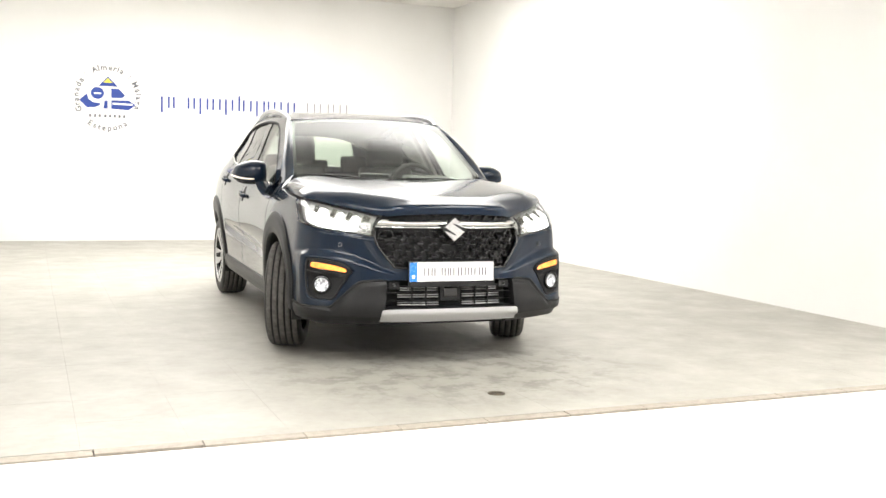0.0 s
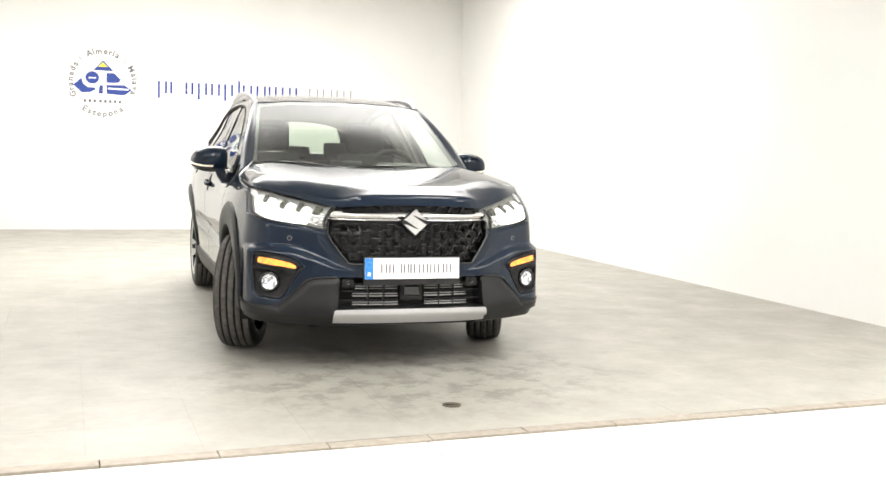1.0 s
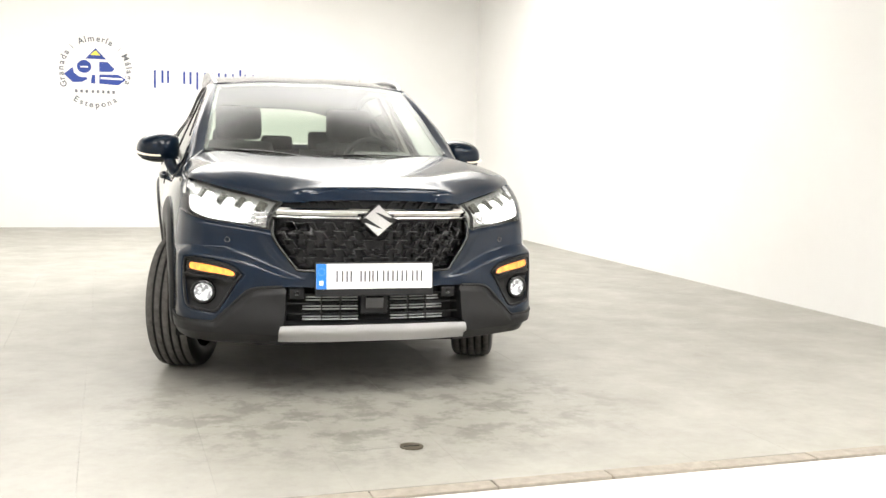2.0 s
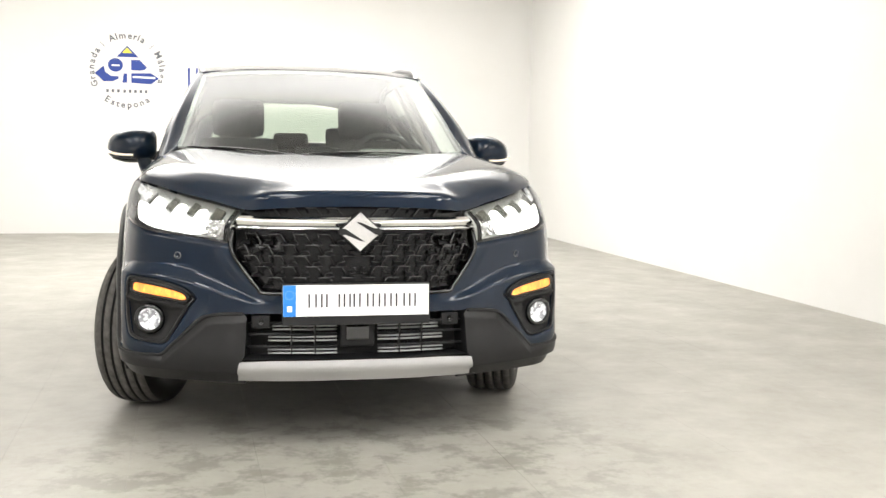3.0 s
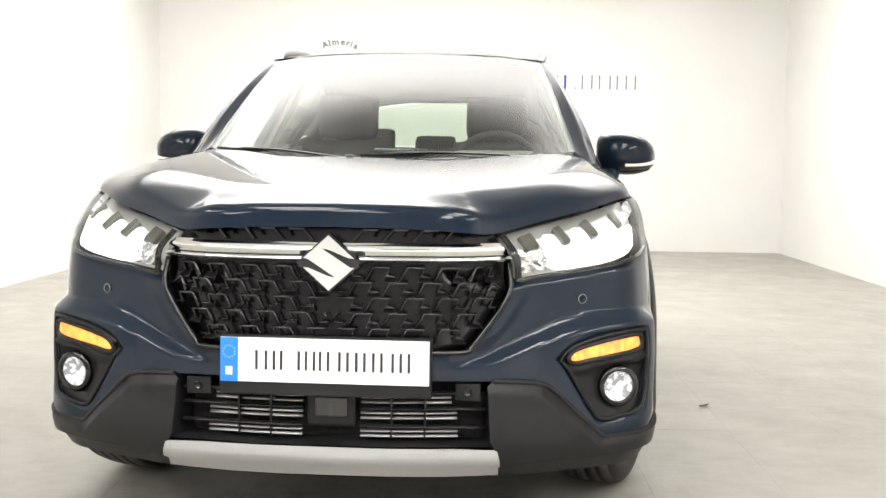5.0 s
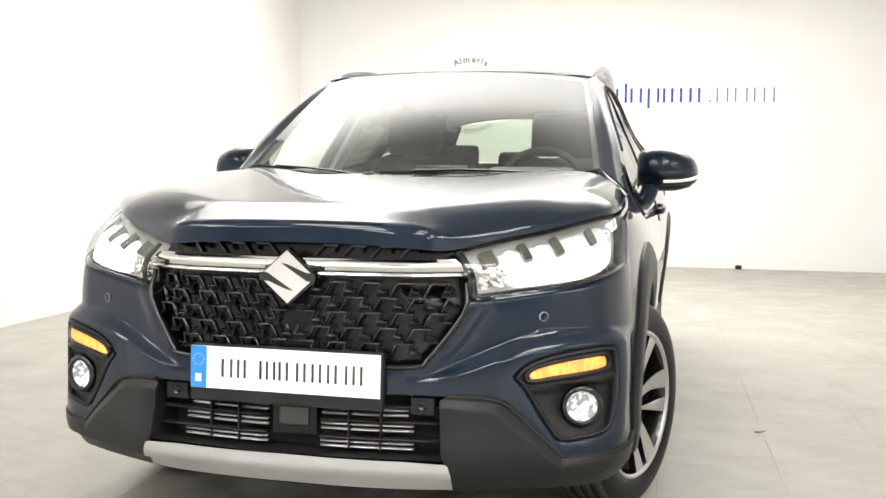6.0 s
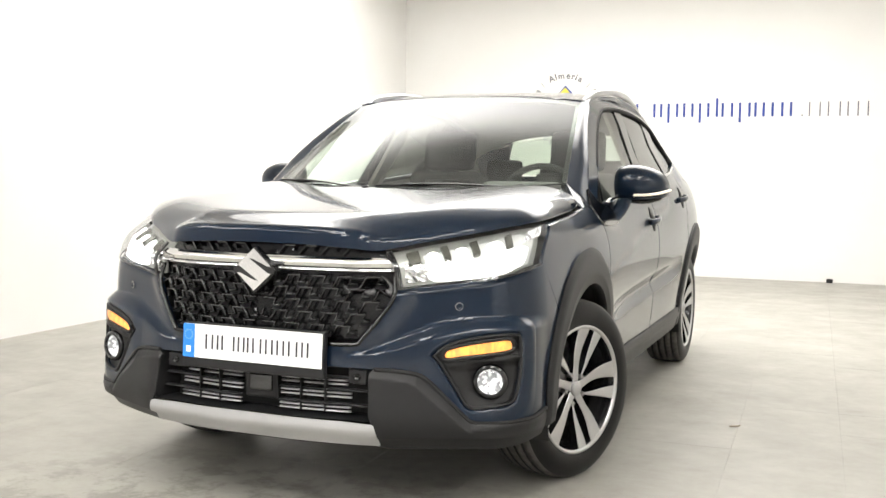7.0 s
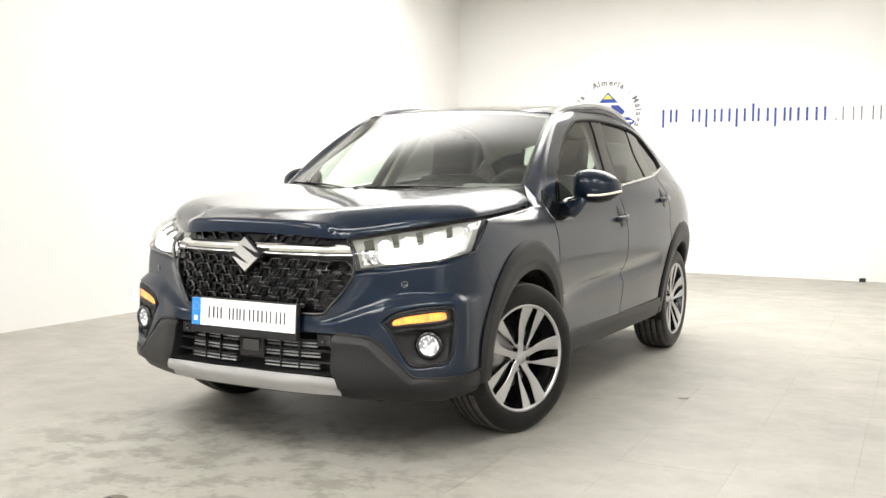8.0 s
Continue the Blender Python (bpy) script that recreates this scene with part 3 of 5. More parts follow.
head_low = [tuple(p) for p in spline([(uf(0.462), 0.752), (uf(0.6), 0.773), (uf(0.72), 0.79), (us(-0.56), 0.812), (us(-0.475), 0.827)], 6)]
mask_top = [tuple(p) for p in spline([(us(-0.492), 0.362), (us(-0.55), 0.358), (us(-0.61), 0.352), (uf(0.74), 0.349), (uf(0.69), 0.35)], 5)] + \
    [tuple(p) for p in spline([(uf(0.675), 0.356), (uf(0.61), 0.425), (uf(0.56), 0.478), (uf(0.525), 0.498), (uf(0.46), 0.508), (uf(0.405), 0.511)], 6)]
front_edge = arch(0.0, 0.438, 0.522, 176, 140, 10)
outline = head_low + front_edge[::-1] + mask_top + [(0.0, 0.512), (0.0, 0.578)] + xz([(0.338, 0.578), (0.362, 0.598), (0.428, 0.68), (0.459, 0.735)])
for s in (False, True):
    panel("bumper", outline, rolled, PAINT, CAR, "glossy navy front bumper skin", hole=pocket, mirror=s, cell=0.0068)


def pocket_map(u, z):
    # sinks towards the fog lamp, with the signal's shelf above it
    c = ((u - 0.769) / 0.075) ** 2 + ((z - 0.475) / 0.07) ** 2
    shelf = 0.016 * math.exp(-((z - 0.535 - 0.1 * (u - 0.7)) / 0.012) ** 2)
    return skin(u, z, -0.008 - 0.03 * math.exp(-c * 1.2) + shelf * min(1.0, max(0.0, (u - 0.62) / 0.05)))


def grown(outline, k):
    p = np.array(outline)
    c = p.mean(axis=0)
    return [tuple(q) for q in c + (p - c) * k]


fog_at = (0.769, 0.475)
for s in (False, True):
    g = -1 if s else 1
    bez = panel("fog_bezel", grown(pocket, 1.012), pocket_map, CLAD, CAR, "black lamp surround in the bumper", mirror=s, cell=0.016)
    rp = [skin(u, z, 0.001) * (g, 1, 1) for u, z in grown(pocket, 0.985)]
    link("bezel_rim", tube_mesh("bezel_rim", rp, CLAD, 0.006, 6, closed=True), bez)
    sig = [tuple(p) for p in spline([(0.627, 0.557), (0.645, 0.578), (0.702, 0.593), (0.78, 0.605), (0.819, 0.606), (0.831, 0.596), (0.832, 0.58), (0.815, 0.569), (0.75, 0.56), (0.69, 0.553), (0.645, 0.547)], 5, closed=True)]
    hood = [skin(u, z, 0.0) * (g, 1, 1) for u, z in grown(sig, 1.1)]
    link("signal_frame", tube_mesh("signal_frame", hood, CLAD, 0.007, 6, closed=True), bez, "black frame round the signal")
    t1 = panel("turn_signal", sig, skinned(0.0), AMBER, CAR, "lit amber front turn signal", mirror=s, cell=0.012)
    panel("lens", sig, lambda u, z: skin(u, z, 0.006 + 0.002 * math.sin(u * 700)), AMBERLENS, t1, "clear ribbed lens", mirror=s, cell=0.004, thick=0.0)
    # fog lamp: reflector bowl, bulb shield and lens, facing forwards
    c = skin(*fog_at, -0.012)
    m = pose(c[0] * g, c[1], c[2], 0, 0, (-90 + 14) if not s else (-90 - 14))
    fog = link("fog_lamp", lathe_mesh("fog_lamp", [(0.056, -0.006), (0.055, 0.006), (0.05, 0.012), (0.045, 0.012), (0.042, 0.014), (0.04, 0.008), (0.04, -0.002)], GLOSS, 32), CAR, "round fog lamp, lit white")
    fog.matrix_basis = m
    link("reflector", lathe_mesh("reflector", [(0.04, 0.002), (0.034, -0.005), (0.022, -0.011), (0.01, -0.014), (0.0005, -0.0145)], FOGLIT, 32), fog)
    link("lens", lathe_mesh("lens", [(0.041, 0.006), (0.035, 0.012), (0.02, 0.017), (0.0005, 0.019)], LENS, 32), fog)
    # parking sensor
    sc = skin(uf(0.645), 0.706, 0.002)
    sens = link("parking_sensor", lathe_mesh("parking_sensor", [(0.011, -0.004), (0.011, 0.002), (0.0085, 0.003), (0.008, 0.001), (0.0003, 0.001)], PAINT, 20), CAR, "painted parking sensor")
    sens.matrix_basis = pose(sc[0] * g, sc[1], sc[2], 0, 0, -90 + g * 30)
    link("ring", lathe_mesh("ring", [(0.0125, 0.0), (0.0125, 0.002), (0.0105, 0.002), (0.0105, 0.0)], STEEL, 20), sens)

# -- lower mask, skid bar and intake --
low_edge = [tuple(p) for p in spline([(uf(0.418), 0.262), (uf(0.52), 0.258), (uf(0.64), 0.256), (us(-0.68), 0.258), (us(-0.58), 0.265), (us(-0.49), 0.275)], 5)]
mask = mask_top[::-1] + low_edge[::-1] + xz([(0.404, 0.345), (0.4, 0.352), (0.392, 0.368), (0.39, 0.50)])


def mask_map(u, z):
    d = 0.022 if z > 0.3 else 0.022 - 0.5 * (0.3 - z)
    # straight chamfer along the upper edge, wider where the edge runs down
    top = np.interp(u, [uf(0.4), uf(0.46), uf(0.525), uf(0.61), uf(0.675), us(-0.49)], [0.511, 0.508, 0.498, 0.425, 0.356, 0.362])
    wide = np.interp(u, [uf(0.5), uf(0.56), uf(0.66), uf(0.7)], [0.026, 0.04, 0.04, 0.022])
    d -= 0.018 * min(1.0, max(0.0, 1 - (top - z) / wide))
    d *= 1 - 0.6 * min(1.0, max(0.0, (u - uf(0.68)) / 0.2))
    return skin(u, z, d)


for g in (1, -1):
    link("cladding_gap", tube_mesh("cladding_gap", [skin(u, z, 0.004) * (g, 1, 1) for u, z in mask_top], DARK, 0.007, 6), CAR, "dark gap above the cladding")
both("bumper_cladding", mask, mask_map, CLAD, CAR, "black grained corner cladding", cell=0.01)
skid = [(-uf(0.408), 0.345), (-uf(0.3), 0.348), (0.0, 0.35), (uf(0.3), 0.348), (uf(0.408), 0.345), (uf(0.424), 0.27), (uf(0.3), 0.271), (0, 0.273), (-uf(0.3), 0.271), (-uf(0.424), 0.27)]


def sym(f):
    def g(u, z):
        q = f(abs(u), z)
        return q if u >= 0 else q * (-1, 1, 1)
    return g


panel("skid_bar", skid, sym(lambda u, z: skin(u, z, 0.016 + 0.012 * math.exp(-((z - 0.318) / 0.03) ** 2))), SILVER, CAR, "satin silver skid bar", cell=0.03, cell2=0.012, thick=0.01)
panel("bumper_underside", [(-uf(0.46), 0), (uf(0.46), 0), (uf(0.46), 1), (-uf(0.46), 1)], sym(lambda u, b: skin(u, 0.267 - 0.006 * b, 0.01 - 0.22 * b)), CLAD, CAR, cell=0.06, cell2=0.3, thick=0.0)
both("bumper_underside", [(uf(0.43), 0.268), (us(-0.6), 0.275), (us(-0.6), 0.235), (uf(0.43), 0.235)], lambda u, z: skin(u, z, -0.02 - 1.2 * (0.275 - z)), CLAD, CAR, cell=0.05)

intake = link("lower_intake", panel_mesh("lower_intake", [(-uf(0.41), 0.515), (uf(0.41), 0.515), (uf(0.41), 0.34), (-uf(0.41), 0.34)], sym(skinned(-0.085)), DARK, cell=0.05), CAR, "dark lower air intake")
both("intake_side", [(0, 0), (1, 0), (1, 1), (0, 1)], lambda a, b: skin(uf(0.40), 0.345 + 0.17 * b, -0.085 + 0.09 * a) , CLAD, intake, cell=0.3, thick=0.0, core=arr(-9, 0, 0.4))
panel("intake_roof", [(-uf(0.41), 0), (uf(0.41), 0), (uf(0.41), 1), (-uf(0.41), 1)], sym(lambda u, b: skin(u, 0.511, -0.085 + 0.088 * b)), CLAD, intake, cell=0.05, cell2=0.5, thick=0.0)
panel("intake_sill", [(-uf(0.42), 0), (uf(0.42), 0), (uf(0.42), 1), (-uf(0.42), 1)], sym(lambda u, b: skin(u, 0.352, -0.085 + 0.1 * b)), CLAD, intake, cell=0.05, cell2=0.5, thick=0.0)
for s in (-1, 1):
    for z in (0.456, 0.417, 0.373):
        x0, x1 = 0.075, (0.31 if z > 0.45 else 0.325)
        pts = [skin(uf(x), z, -0.035) * (s, 1, 1) for x in np.linspace(x0, x1, 8)]
        for dz in (-0.0065, 0.0065):
            link("slat", tube_mesh("slat", [p + arr(0, 0, dz) for p in pts], SILVER, 0.008, 8, flat=0.0034), intake, "silver-edged shutter slat")
        pts = [skin(uf(x), z + 0.018, -0.03) * (s, 1, 1) for x in np.linspace(x0, 0.395, 8)]
        link("bar", tube_mesh("bar", pts, CLAD, 0.014, 6, flat=0.004), intake, "black intake bar")
    for x in (0.155, 0.24):
        p = skin(uf(x), 0.43, -0.022) * (s, 1, 1)
        part("divider", boxed(p[0] - 0.002, p[0] + 0.002, p[1] - 0.01, p[1] + 0.03, 0.362, 0.47), CLAD, intake)
    p = skin(uf(0.35), 0.48, -0.018) * (s, 1, 1)
    br = part("sensor_bracket", boxed(p[0] - 0.032, p[0] + 0.032, p[1] - 0.008, p[1] + 0.05, 0.458, 0.503, bevel=0.004), CLAD, CAR, "black plastic sensor bracket")
    sn = link("sensor", lathe_mesh("sensor", [(0.011, 0.0), (0.011, 0.006), (0.008, 0.006), (0.0075, 0.003), (0.0003, 0.003)], GLOSS, 16), br)
    sn.matrix_basis = pose(p[0], p[1] - 0.007, 0.481, 0, 0, -90)
p = skin(0, 0.43, -0.03)
rad = part("radar_unit", boxed(-0.062, 0.062, p[1], p[1] + 0.06, 0.385, 0.49, bevel=0.008), CLAD, CAR, "square black radar unit")
part("cover", boxed(-0.042, 0.042, p[1] - 0.006, p[1] + 0.01, 0.41, 0.465, bevel=0.006), GLOSS, rad, "gloss black cover")

# -- grille --
gr_out = [(-u, z) for u, z in xz([(0.42, 0.88), (0.462, 0.83), (0.46, 0.735), (0.428, 0.68), (0.362, 0.598), (0.34, 0.577)])][::1] + xz([(0.34, 0.577), (0.362, 0.598), (0.428, 0.68), (0.46, 0.735), (0.462, 0.83), (0.42, 0.88)]) + [(uf(0.3), 0.9), (0, 0.91), (-uf(0.3), 0.9)]
grille = panel("grille", gr_out, sym(skinned(-0.034)), GRILLE, CAR, "gloss black grille with stepped ribs", cell=0.04)
frame_pts = [sym(skinned(0.0))(u, z) for u, z in xz([(0.462, 0.80), (0.458, 0.735), (0.426, 0.68), (0.36, 0.6), (0.335, 0.583), (0.2, 0.582), (0.0, 0.582)])]
frame_pts += [p * (-1, 1, 1) for p in frame_pts[-2::-1]]
link("surround", tube_mesh("surround", spline(frame_pts, 4), GLOSS, 0.008, 8, flat=0.007), grille, "gloss black surround")


def half_width(z):
    return float(np.interp(z, [0.577, 0.598, 0.68, 0.735, 0.82, 0.858, 0.89], [0.335, 0.36, 0.427, 0.457, 0.46, 0.435, 0.3]))


def rib(points):
    pts = [skin(uf(abs(x)), z, -0.008) * (1 if x >= 0 else -1, 1, 1) for x, z in points]
    return tube_mesh("rib", pts, GLOSS, 0.009, 6, flat=0.0042)


PITCH, ROWH = 0.088, 0.0385
for g in (-1, 1):
    at = lambda x, q, o: skin(uf(x), q, o) * (g, 1, 1)
    for k in range(6):
        z = 0.794 - ROWH * k
        for i in range(-1, 6):
            x0 = -0.008 + (i + (0.5 if k % 2 else 0.0)) * PITCH
            # one scale: a foot, an upright, a top and a slanting side, falling outwards to inwards
            pts = [(x0 + 0.004, z - ROWH), (x0 + 0.024, z - ROWH * 0.04), (x0 + 0.068, z - ROWH * 0.04), (x0 + 0.057, z - ROWH * 0.62), (x0 + 0.083, z - ROWH * 0.66)]
            zz = [p for p in pts if 0.002 < p[0] < half_width(p[1]) - 0.004 and p[1] > 0.585]
            if len(zz) > 2:
                link("rib", rib([(g * x, q) for x, q in zz]), grille)
            # the sloping ledge that closes the lower corner between two scales
            led = ((x0 + 0.05, z - ROWH, -0.01), (x0 + 0.088, z - ROWH, -0.01), (x0 + 0.08, z - ROWH * 0.66, -0.032), (x0 + 0.058, z - ROWH * 0.6, -0.032))
            if all(0.0 < x < half_width(q) - 0.004 and q > 0.583 for x, q, o in led):
                link("blade", mesh_of("blade", [at(*q) for q in led], [[0, 1, 2, 3] if g > 0 else [3, 2, 1, 0]], FACET), grille)
    for i in range(5):
        x0 = 0.05 + i * 0.078
        if x0 + 0.07 < half_width(0.875) + 0.06:
            pts = [(x0, 0.856), (x0 + 0.026, 0.884), (x0 + 0.066, 0.884), (x0 + 0.055, 0.868)]
            link("rib", tube_mesh("rib", [at(x, q, -0.026) for x, q in pts], GLOSS, 0.009, 4, flat=0.004), grille)

for g in (-1, 1):
    top = [skin(uf(x), 0.852 + 0.004 * x, 0.0) * (g, 1, 1) for x in np.linspace(0.015, 0.43, 10)]
    mid = [skin(uf(x), 0.838 + 0.004 * x, 0.016) * (g, 1, 1) for x in np.linspace(0.015, 0.447, 10)]
    low = [skin(uf(x), 0.823, 0.008) * (g, 1, 1) for x in np.linspace(0.015, 0.455, 10)]
    bar = panel("chrome_bar", SQUARE, patch(top, mid, low), CHROME, CAR, "polished chrome grille bar", cell=0.08, cell2=0.2)
    low2 = [skin(uf(x), 0.819, 0.004) * (g, 1, 1) for x in np.linspace(0.015, 0.462, 10)]
    mid2 = [skin(uf(x), 0.813, 0.01) * (g, 1, 1) for x in np.linspace(0.015, 0.464, 10)]
    bot2 = [skin(uf(x), 0.806, 0.002) * (g, 1, 1) for x in np.linspace(0.015, 0.462, 10)]
    panel("lower_strip", SQUARE, patch(low2, mid2, bot2), CHROME, bar, "thin chrome strip", cell=0.08, cell2=0.2)

# emblem: a plain satin rhombus with two dark slots, on a black base
eb = skin(0, 0.81)[1] - 0.02
emb = part("emblem", prism([(0, 0.084), (0.092, 0.0), (0, -0.084), (-0.092, 0.0)], 0, 0.02), GLOSS, CAR, "plain satin chrome rhombus emblem")
emb.matrix_basis = pose(0, eb + 0.012, 0.806, 90, 0, 0) @ Matrix.Diagonal((0.9, 0.88, 1, 1))
part("rhombus", prism([(0, 0.077), (0.084, 0.0), (0, -0.077), (-0.084, 0.0)], 0.018, 0.03), SATIN, emb)
for sgn in (1, -1):
    part("slot", prism([(sgn * x, sgn * y) for x, y in ((-0.018, 0.04), (0.0, 0.037), (0.055, 0.014), (0.084, 0.012), (0.084, -0.012), (0.06, -0.012))], 0.0295, 0.0308), GLOSS, emb, "dark slot")

# number plate in its black holder
plate = part("number_plate", boxed(-0.26, 0.26, -0.0045, 0.0, -0.055, 0.055, bevel=0.0015), PLATE, CAR, "white number plate with a blue band")
plate.matrix_basis = pose(-0.01, -0.9, 0.562, -3, 0, 0)
part("holder", boxed(-0.262, 0.266, 0.0, 0.022, -0.088, 0.06, bevel=0.004), CLAD, plate, "black plate holder")
part("blue_band", boxed(-0.2595, -0.215, -0.006, -0.0035, -0.0545, 0.0545), PLATEBLUE, plate, "blue band")
for i in range(12):
    q = i * math.pi / 6
    part("star", boxed(-0.2375 + 0.015 * math.cos(q) - 0.0016, -0.2375 + 0.015 * math.cos(q) + 0.0016, -0.0066, -0.0055, 0.02 + 0.015 * math.sin(q) - 0.0016, 0.02 + 0.015 * math.sin(q) + 0.0016), STARGOLD, plate)
part("mark", boxed(-0.246, -0.229, -0.0066, -0.0055, -0.038, -0.018), WHITEFILM, plate, "white mark on the band")
x = -0.172
for w in (0.036, 0.03, 0, 0.03, 0.027, 0.04, 0.034, 0.034, 0.04, 0.032):
    if w:
        for x2 in (x, x + w - 0.012):
            part("bar", boxed(x2, x2 + 0.0062, -0.0066, -0.004, -0.024, 0.024, bevel=0.0008), PLATEINK, plate, "dark bar")
    x += (w + 0.008) if w else 0.024


# -- bonnet --
EDGE3 = spline([(0.0, -0.857, 0.892), (0.2, -0.853, 0.889), (0.33, -0.838, 0.881), (0.405, -0.797, 0.877), (0.525, -0.70, 0.905), (0.642, -0.60, 0.929), (0.722, -0.50, 0.949), (0.777, -0.41, 0.961), (0.79, -0.3, 0.969), (0.79, -0.2, 0.976), (0.785, 0.0, 0.99), (0.775, 0.1, 0.999), (0.762, 0.2, 1.008)], 60)
EDGE = EDGE3[:, :2]
EDGE_D = np.diff(EDGE, axis=0)
EDGE_L = np.sum(EDGE_D ** 2, axis=1)


def bonnet_edge(y):
    """The bonnet's side edge at y."""
    return arr(*[np.interp(y, EDGE3[:, 1], EDGE3[:, i]) for i in range(3)])


def bonnet_top(x, y):
    k = y + 0.5
    z = 1.01 + 0.115 * k - 0.035 * k * k
    z += 0.012 * math.exp(-((abs(x) - 0.56) / 0.2) ** 2)
    return z - 0.02 * max(0.0, abs(x) - 0.6)


def bonnet_map(x, y):
    # an upright face over the grille, a crease, and sides that roll over to the edge
    g = 1 if x >= 0 else -1
    x = abs(x)
    d = np.array((x, y)) - EDGE[:-1]
    t = np.clip(np.sum(d * EDGE_D, axis=1) / EDGE_L, 0, 1)
    q = d - EDGE_D * t[:, None]
    k = int(np.argmin(np.sum(q ** 2, axis=1)))
    far = float(np.hypot(*q[k]))
    inward = np.array((-EDGE_D[k, 1], EDGE_D[k, 0])) / math.sqrt(EDGE_L[k])
    n = far if float(inward @ q[k]) >= 0 else -far
    if n > 0.004:
        inward = q[k] / far
    foot = EDGE3[k] + (EDGE3[k + 1] - EDGE3[k]) * t[k]
    w = min(1.0, max(0.0, (0.64 - foot[0]) / 0.34))
    w = w * w * (3 - 2 * w)
    face, roll = 0.055 * w, 0.165
    lean = 0.2
    zc = foot[2] + 0.97 * face

    def profile(n):
        if n < face or n < 0:
            return foot[:2] + inward * (lean * n if face > 1e-6 else 0.0), foot[2] + (0.97 if face > 1e-6 else 1.0) * n
        m = min((n - face) / roll, 1.0)
        a = m * math.pi / 2
        h = lean * face + roll * (w * m + (1 - w) * (1 - math.cos(a)))
        if m >= 1:
            h = n - (1 - lean) * face * math.exp(-(n - face - roll) / 0.15)
        p = foot[:2] + inward * h
        return p, zc + (bonnet_top(*p) - zc) * math.sin(a)
    # the crease is softened over a finger's width
    e = 0.014 if n > 0.014 else max(n, 0.0)
    mix = [profile(n + d) for d in (-e, -0.67 * e, -0.33 * e, 0.0, 0.33 * e, 0.67 * e, e)]
    p, z = sum(q[0] for q in mix) / 7, sum(q[1] for q in mix) / 7
    return arr(g * p[0], p[1], z)


cowl = [tuple(p) for p in spline([(0.715, 0.19), (0.5, 0.125), (0.25, 0.08), (0.0, 0.065)], 6)]
half = [tuple(p) for p in EDGE[:-20:7]] + cowl
panel("bonnet", half + [(-x, y) for x, y in half[-2:0:-1]], bonnet_map, PAINT, CAR, "glossy navy bonnet", cell=0.013, thick=0.006)

# -- headlamps: housing, light units and a clear lens --
LOW = [(0.464, -0.80, 0.758), (0.56, -0.768, 0.773), (0.66, -0.722, 0.785), (0.745, -0.66, 0.797), (0.795, -0.58, 0.812), tuple(skin(us(-0.478), 0.829))]
TOP = [tuple(bonnet_edge(y) + arr(0.005, -0.005, -0.005)) for y in (-0.79, -0.70, -0.60, -0.50, -0.43)] + [tuple(skin(us(-0.35), 0.957))]
MID = [(0.455, -0.812, 0.822), (0.555, -0.763, 0.84), (0.662, -0.70, 0.857), (0.742, -0.615, 0.875), (0.788, -0.52, 0.89), tuple(skin(us(-0.415), 0.903, 0.002))]
lens_map = patch(LOW, MID, TOP)


def lamp_map(depth):
    inner = arr(0.35, -0.2, 0.78)
    def f(a, b):
        p = lens_map(a, b)
        d = inner - p
        return p + d / np.linalg.norm(d) * depth
    return f


for s in (False, True):
    head = panel("headlamp", SQUARE, lamp_map(0.045), LAMPGREY, CAR, "lit white headlamp under a clear lens", mirror=s, cell=0.1)
    panel("lens", SQUARE, lens_map, LENS, head, "clear lens", mirror=s, cell=0.05, thick=0.0)
    panel("reflector", [(0.16, 0.1), (0.9, 0.08), (0.93, 0.62), (0.8, 0.86), (0.16, 0.74)], lamp_map(0.036), LEDSOFT, head, "bright lit reflector", mirror=s, cell=0.1)
    panel("facet_reflector", [(0.03, 0.1), (0.17, 0.08), (0.19, 0.44), (0.04, 0.62)], lamp_map(0.03), CHROMED, head, "faceted chrome reflector", mirror=s, cell=0.06)
    low = [tuple(p) for p in spline([(0.2, 0.08), (0.5, 0.06), (0.78, 0.1), (0.84, 0.3), (0.82, 0.5), (0.6, 0.52), (0.42, 0.42), (0.22, 0.4)], 4, closed=True)]
    panel("light_bar", low, lamp_map(0.024), LED, head, "lit lower light unit", mirror=s, cell=0.08)
    for a, w in ((0.21, 0.042), (0.375, 0.044), (0.58, 0.07)):
        fin = [tuple(p) for p in spline([(a - w, 0.34), (a + w, 0.36), (a + w * 0.95, 0.6), (a + w * 0.8, 0.75), (a + w * 0.1, 0.79), (a - w * 0.6, 0.73), (a - w * 0.95, 0.56)], 3, closed=True)]
        panel("light_unit", fin, lamp_map(0.026), LED, head, "lit upper light unit", mirror=s, cell=0.06)
    for a, w in ((0.11, 0.04), (0.292, 0.024), (0.462, 0.026), (0.69, 0.026)):
        panel("divider", [(a - w * 0.8, 0.56), (a + w * 0.8, 0.58), (a + w, 0.9), (a - w * 0.7, 0.88)], lamp_map(0.02), SMOKE, head, "smoky grey divider", mirror=s, cell=0.08)
    panel("side_marker", [(0.8, 0.62), (0.97, 0.72), (0.985, 0.98), (0.86, 0.9)], lamp_map(0.02), FOGLIT, head, "pale rear end of the lamp", mirror=s, cell=0.08)
    panel("seal", [(0, -0.02), (1, -0.02), (1, 0.035), (0, 0.035)], lamp_map(0.004), GLOSS, head, "black lamp edge", mirror=s, cell=0.05, thick=0.004)
    panel("seal", [(-0.01, 0), (0.022, 0), (0.022, 1), (-0.01, 1)], lamp_map(0.004), GLOSS, head, "black lamp edge", mirror=s, cell=0.05, thick=0.004)

